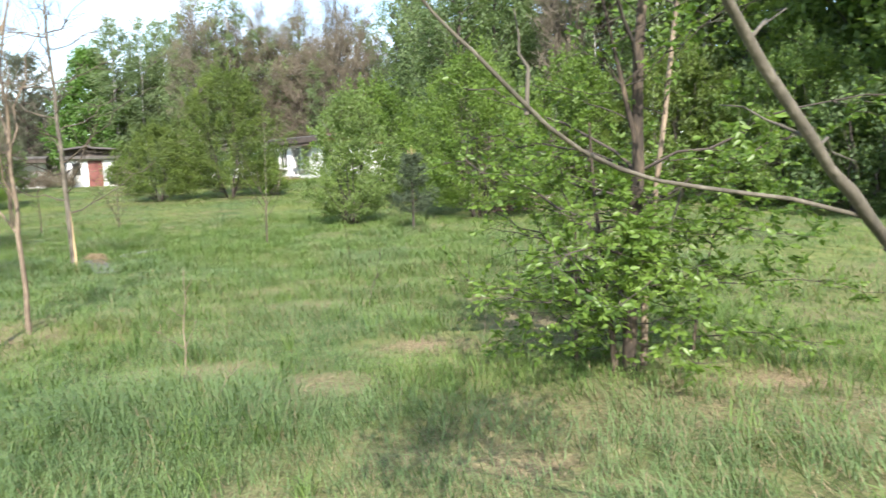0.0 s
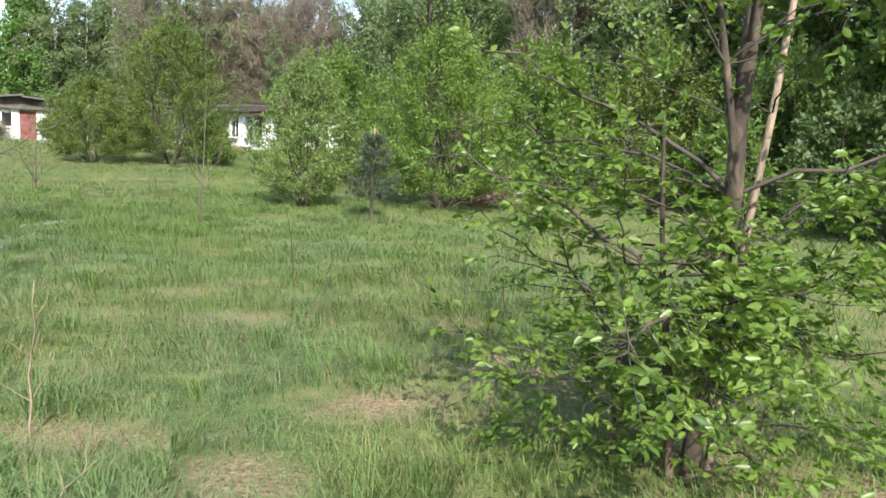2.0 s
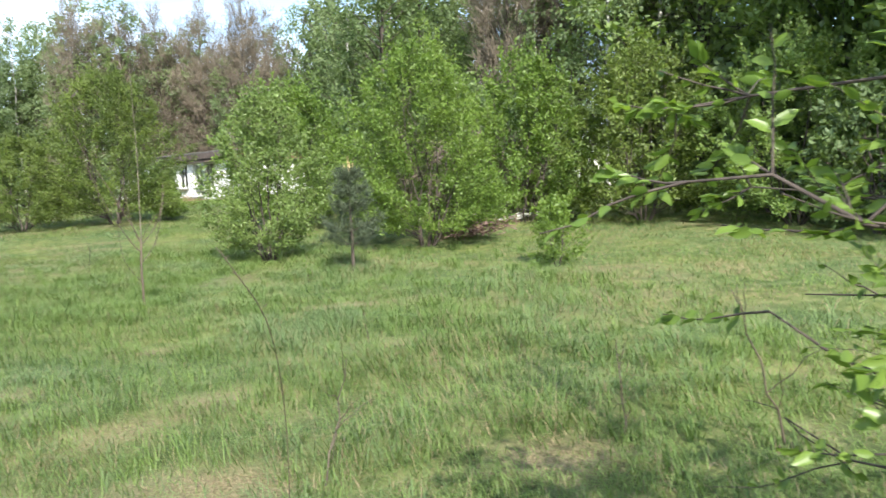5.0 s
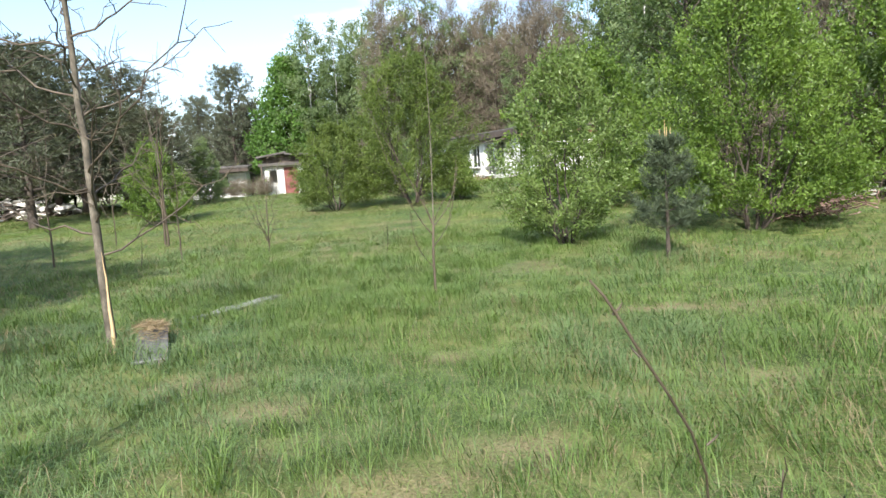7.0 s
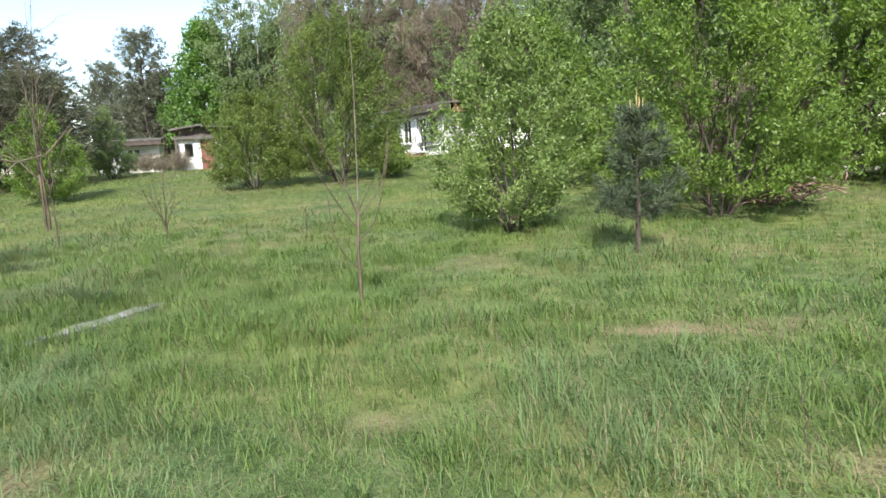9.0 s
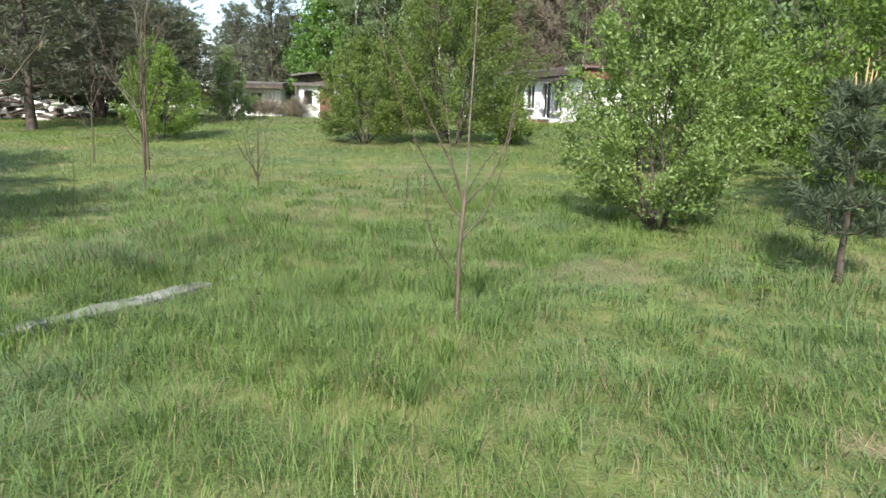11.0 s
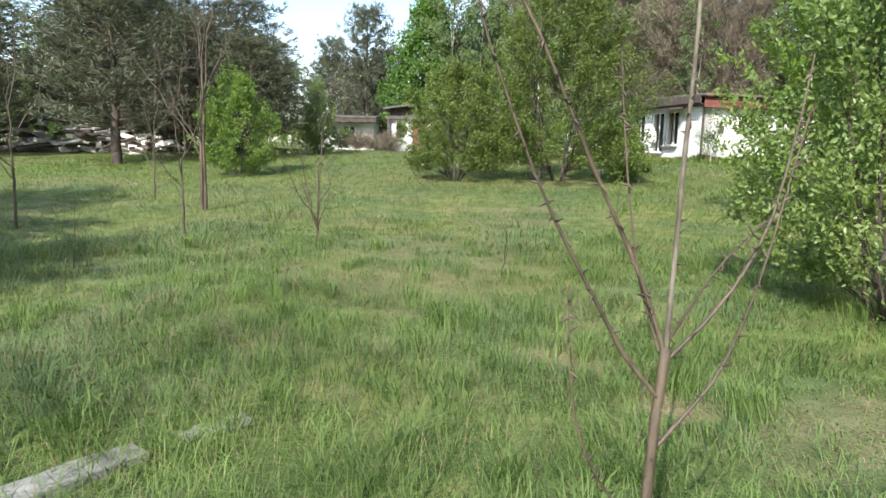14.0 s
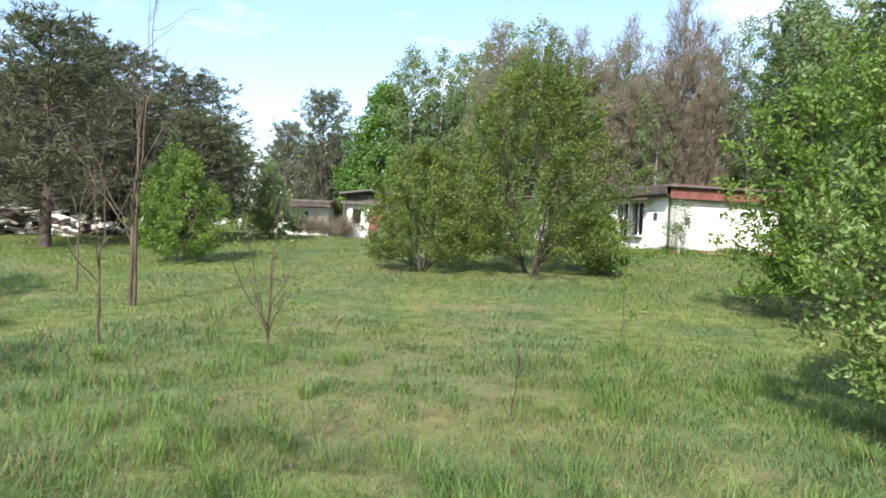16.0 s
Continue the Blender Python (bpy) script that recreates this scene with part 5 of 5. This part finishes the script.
def kerb_slab(x0, y0, x1, y1, label, width=0.16, top=0.07):
    """Old concrete edging, half sunk in the grass."""
    rng = np.random.default_rng(int(abs(x0) * 100) + 7)
    bm = bmesh.new()
    L = math.hypot(x1 - x0, y1 - y0)
    box_bm((L, width, 0.16), bm=bm)
    bmesh.ops.subdivide_edges(bm, edges=[e for e in bm.edges if e.calc_length() > L * 0.9], cuts=7)
    for v in bm.verts:
        v.co += Vector(rng.normal(0, 0.007, 3))
    bmesh.ops.bevel(bm, geom=list(bm.edges), offset=0.006, segments=1, affect="EDGES")
    me = bpy.data.meshes.new("kerb_slab")
    bm.to_mesh(me)
    bm.free()
    me.materials.append(M["concrete"])
    ob = new("kerb_slab", me)
    cx, cy = (x0 + x1) / 2, (y0 + y1) / 2
    ob.matrix_world = pose(cx, cy, gz(cx, cy) + top - 0.08, 3, 0, math.degrees(math.atan2(y1 - y0, x1 - x0)))
    tagged(ob, label, "kerb", "old concrete edging")


def felt_board():
    """Grey board of roofing lying on a low straw heap, with a light strip across it."""
    x, y = -3.03, 12.14
    root = new("roof_panel")
    root.matrix_world = pose(x, y, gz(x, y) + 0.02, 6, 2, 36)
    tagged(root, "old grey roofing board lying in grass under matted straw", "board")
    bm = box_bm((0.29, 1.45, 0.05))
    bmesh.ops.subdivide_edges(bm, edges=list(bm.edges), cuts=3, use_grid_fill=True)
    rng = np.random.default_rng(3)
    for v in bm.verts:
        v.co.z += 0.02 * rng.normal()
    part("panel", bm, M["board_grey"], root)
    part("strip", box_bm((0.31, 0.035, 0.02), (0, -0.42, 0.05), (0, 0, 4), 0.004), M["concrete"], root, "pale metal strip")
    n = 1200
    at = np.stack([rng.normal(0, 0.075, n), rng.normal(0.45, 0.14, n), 0.05 + 0.05 * rng.random(n)], 1)
    at[:, 2] += 0.08 * np.exp(-((at[:, 0] / 0.2) ** 2 + ((at[:, 1] - 0.42) / 0.22) ** 2))
    tagged(under(new("straw", leaf_mesh("straw", rng, at, rng.normal(size=(n, 3)) * (1, 1, 0.25), 0.075 * (0.5 + rng.random(n)), 0.07, M["straw"])), root, "pale matted straw"), kind="stuff")


def climbing_frame():
    """Rusty stepped climbing frame of steel pipes."""
    R, Lf = np.array([-4.05, 10.78]), np.array([-7.9, 7.4])
    along = (Lf - R) / np.linalg.norm(Lf - R)
    back = np.array([along[1], -along[0]])
    back = -back if back @ np.array([-1, 1]) < 0 else back
    root = new("climbing_frame")
    o = np.array([*R, gz(*R)])
    root.matrix_world = pose(*o)
    tagged(root, "rusty steel pipe climbing frame with grey painted upper bars", "climbing frame")

    def bar(name, a, b, mat, r=0.017):
        f = lambda s, d, z: np.array([*(along * s + back * d), z])
        p = np.array([f(*a), f(*b)])
        under(new(name, Tubes(8).add(np.linspace(p[0], p[1], 3), [r] * 3).mesh(name, M[mat])), root)
    step, n, rows = 0.5, 9, (0.0, 0.5, 1.0, 1.5)
    for d in rows:
        for k in range(n):
            lean = 0.02 * ((k * 7) % 3 - 1)
            bar("post", (k * step, d, -0.1), (k * step + lean * 0.5, d, 0.95), "rust")
            bar("post", (k * step + lean * 0.5, d, 0.95), (k * step + lean, d, 1.62), "grey_paint")
        for z, mat in ((0.28, "white_rust"), (0.68, "white_rust"), (1.12, "grey_paint"), (1.62, "grey_paint")):
            bar("rail", (-0.04, d, z), (n * step - step + 0.04, d, z), mat, 0.016)
    for k in range(n):
        for z, mat in ((0.28, "white_rust"), (0.68, "rust"), (1.12, "grey_paint"), (1.62, "grey_paint")):
            bar("crossbar", (k * step, 0, z), (k * step, rows[-1], z), mat, 0.014)
    for k in range(1, 5):
        for d in (0.3, 0.95):
            bar("post", (k * step, d, 1.62), (k * step, d, 2.1), "grey_paint")
    for d in (0.3, 0.95):
        bar("rail", (step - 0.2, d, 2.1), (4 * step + 0.05, d, 2.1), "grey_paint", 0.015)
    for k in range(1, 5):
        bar("crossbar", (k * step, 0.3, 2.1), (k * step, 0.95, 2.1), "grey_paint", 0.013)
    for k in (2.9, 3.25):
        bar("post", (k * step, 0.6, 2.1), (k * step, 0.6, 2.6), "grey_paint")
    bar("rail", (2.9 * step, 0.6, 2.6), (3.25 * step, 0.6, 2.6), "grey_paint")


def birch_log():
    rng = np.random.default_rng(8)
    root = new("fallen_birch")
    o = np.array([7.6, 26.0, gz(7.6, 26.0)])
    root.matrix_world = pose(*o)
    tagged(root, "fallen white birch trunk with bleached branches at the wood's edge", "log")
    stem_part(root, "trunk", ((-1.3, -1.0, 0.12), (-0.5, -0.4, 0.2), (0.4, 0.4, 0.22), (1.4, 1.2, 0.2)), 0.035, 0.07, M["bark_birch"], 9)
    for k in range(9):
        a = np.array([-0.9 + 0.28 * k, -0.8 + 0.26 * k, 0.12 + 0.1 * rng.random()])
        p = curve(rng, a, a + np.array([-0.6 - 0.5 * rng.random(), -0.5 * rng.random() - 0.2, 0.45 * rng.random() - 0.15]), 0.05, 0.15, 6)
        under(new("branch", Tubes(6).add(p, np.linspace(0.03, 0.008, 6)).mesh("branch", M["bark_birch"])), root)


def brush_pile():
    rng = np.random.default_rng(18)
    root = plant("brush_pile", 5.0, 22.3, "heap of brown cut branches under the willow", "brushwood")
    tb = Tubes(5)
    for k in range(150):
        a = rng.random() * 6.28
        c = np.array([rng.normal(0, 0.45), rng.normal(0, 0.3), 0.05 + 0.4 * rng.random()])
        d = unit(np.array([math.cos(a), math.sin(a) * 0.6, 0.25 * rng.normal()])) * (0.3 + 0.5 * rng.random())
        p = curve(rng, c - d / 2, c + d / 2, 0.05, 0.2, 5)
        p[:, 2] = np.maximum(p[:, 2], 0.0)
        tb.add(p, np.linspace(0.018, 0.005, 5))
    tagged(under(new("brushwood", tb.mesh("brushwood", M["bark_brush"])), root), kind="stuff")


def rubble():
    """Heap of demolition waste: pale slabs, planks and broken blocks under the pines."""
    rng = np.random.default_rng(28)
    for i in range(170):
        x = -39.5 + 12 * rng.random()
        y = 34.4 + 0.25 * (x + 38) + rng.normal(0, 0.7)
        s = (0.35 + 1.3 * rng.random() ** 2, 0.15 + 0.35 * rng.random(), 0.05 + 0.12 * rng.random())
        heap = 1.25 * math.exp(-((x + 34.0) / 4.2) ** 2) + 0.35
        bm = box_bm(s, bevel=0.015)
        for v in bm.verts:
            v.co += Vector(rng.normal(0, 0.025, 3))
        plank = i % 3 == 0
        me = bpy.data.meshes.new("rubble")
        bm.to_mesh(me)
        bm.free()
        me.materials.append(M["old_wood" if plank else "rubble_white"])
        ob = new("broken_plank" if plank else "broken_slab", me)
        ob.matrix_world = pose(x, y, gz(x, y) + heap * rng.random(), rng.normal(0, 14), rng.normal(0, 14), rng.random() * 180)
        tagged(ob, "weathered dark plank on the rubble heap" if plank else "broken white plaster slab on the rubble heap", "rubble", "rubble heap under the pines")


M["white_rust"] = rough_material("white_rust", ((0.3, (0.16, 0.075, 0.05)), (0.48, (0.3, 0.2, 0.15)), (0.66, (0.46, 0.4, 0.34))), 9, 0.75, 0.3, (1, 1, 1), 60)
M["bark_brush"] = rough_material("bark_brush", ((0.3, (0.06, 0.036, 0.03)), (0.5, (0.16, 0.095, 0.08)), (0.75, (0.36, 0.26, 0.22))), 7, 0.85, 0.4)
overhanging_tree()
leaning_stick()
climbing_frame()
kerb_slab(-3.68, 13.2, -3.25, 15.05, "mossy concrete edging strip half sunk in grass", 0.16, 0.055)
kerb_slab(-3.2, 15.25, -3.1, 15.6, "broken end of concrete edging strip in grass", 0.14, 0.015)
felt_board()
birch_log()
brush_pile()
rubble()
for i, (x, y, h, lean, lv, mt, lab) in enumerate((
        (0.48, 5.95, 0.8, (0.03, 0.02), 0, "bark_tan", "dry pale stalk standing in the meadow"), (0.9, 4.9, 0.34, (0.3, 0.05), 0, "bark_tan", "dead pale twig lying in the grass"),
        (1.62, 8.45, 0.62, (0.16, 0.2), 0, "bark_thorn", "dark thin twig leaning in the grass"), (4.15, 8.25, 0.9, (-0.3, 0.1), 0, "bark_thorn", "bare dark twigs in the grass"),
        (1.23, 16.73, 0.22, (0, 0), 5, "bark_thorn", "tiny leafy seedling in the grass"), (2.7, 16.67, 0.3, (0.02, 0), 5, "bark_thorn", "small leafy seedling in the grass"),
        (-2.98, 23.6, 0.8, (0, 0.05), 16, "bark_thorn", "small leafy seedling on the dry slope"), (-3.32, 19.7, 0.6, (0.06, 0), 0, "bark_dark", "bare dark branched twig in grass"), (-2.75, 20.7, 0.28, (0.32, -0.1), 0, "bark_tan", "pale dry stalk fallen over in the grass"), (-2.55, 21.2, 0.3, (0.05, 0), 0, "bark_tan", "short pale dry stalk in the grass"),
        (-7.7, 17.9, 0.8, (0.1, 0), 0, "bark_thorn", "thin bare twig in the shade"), (1.2, 16.25, 0.25, (0, 0), 4, "bark_thorn", "yellowish green seedling in grass"),
        (2.0, 11.5, 0.35, (-0.05, 0), 0, "bark_thorn", "thin dark twig in the grass"), (2.75, 6.5, 0.3, (0.03, 0), 0, "bark_tan", "thin pale stalk in straw"),
        (3.35, 8.6, 0.6, (-0.05, 0.02), 0, "bark_thorn", "thin dark twig beside the cherry"))):
    dry_stalk(x, y, h, lean, lab, 300 + i, lv, mt, 3 if h < 0.4 else 5)
t = plant("shrub", -2.56, 6.45, "small leafy shrub before the climbing frame", "shrub")
leafy(t, 71, 1.1, (0.5, 0.45, 0.45), 0.75, 3, 40, 16, 0.06, 0.5, 0.08, M["leaf_near"], M["bark_dark"], 0.014, full=True, shell=0.1)
sow()
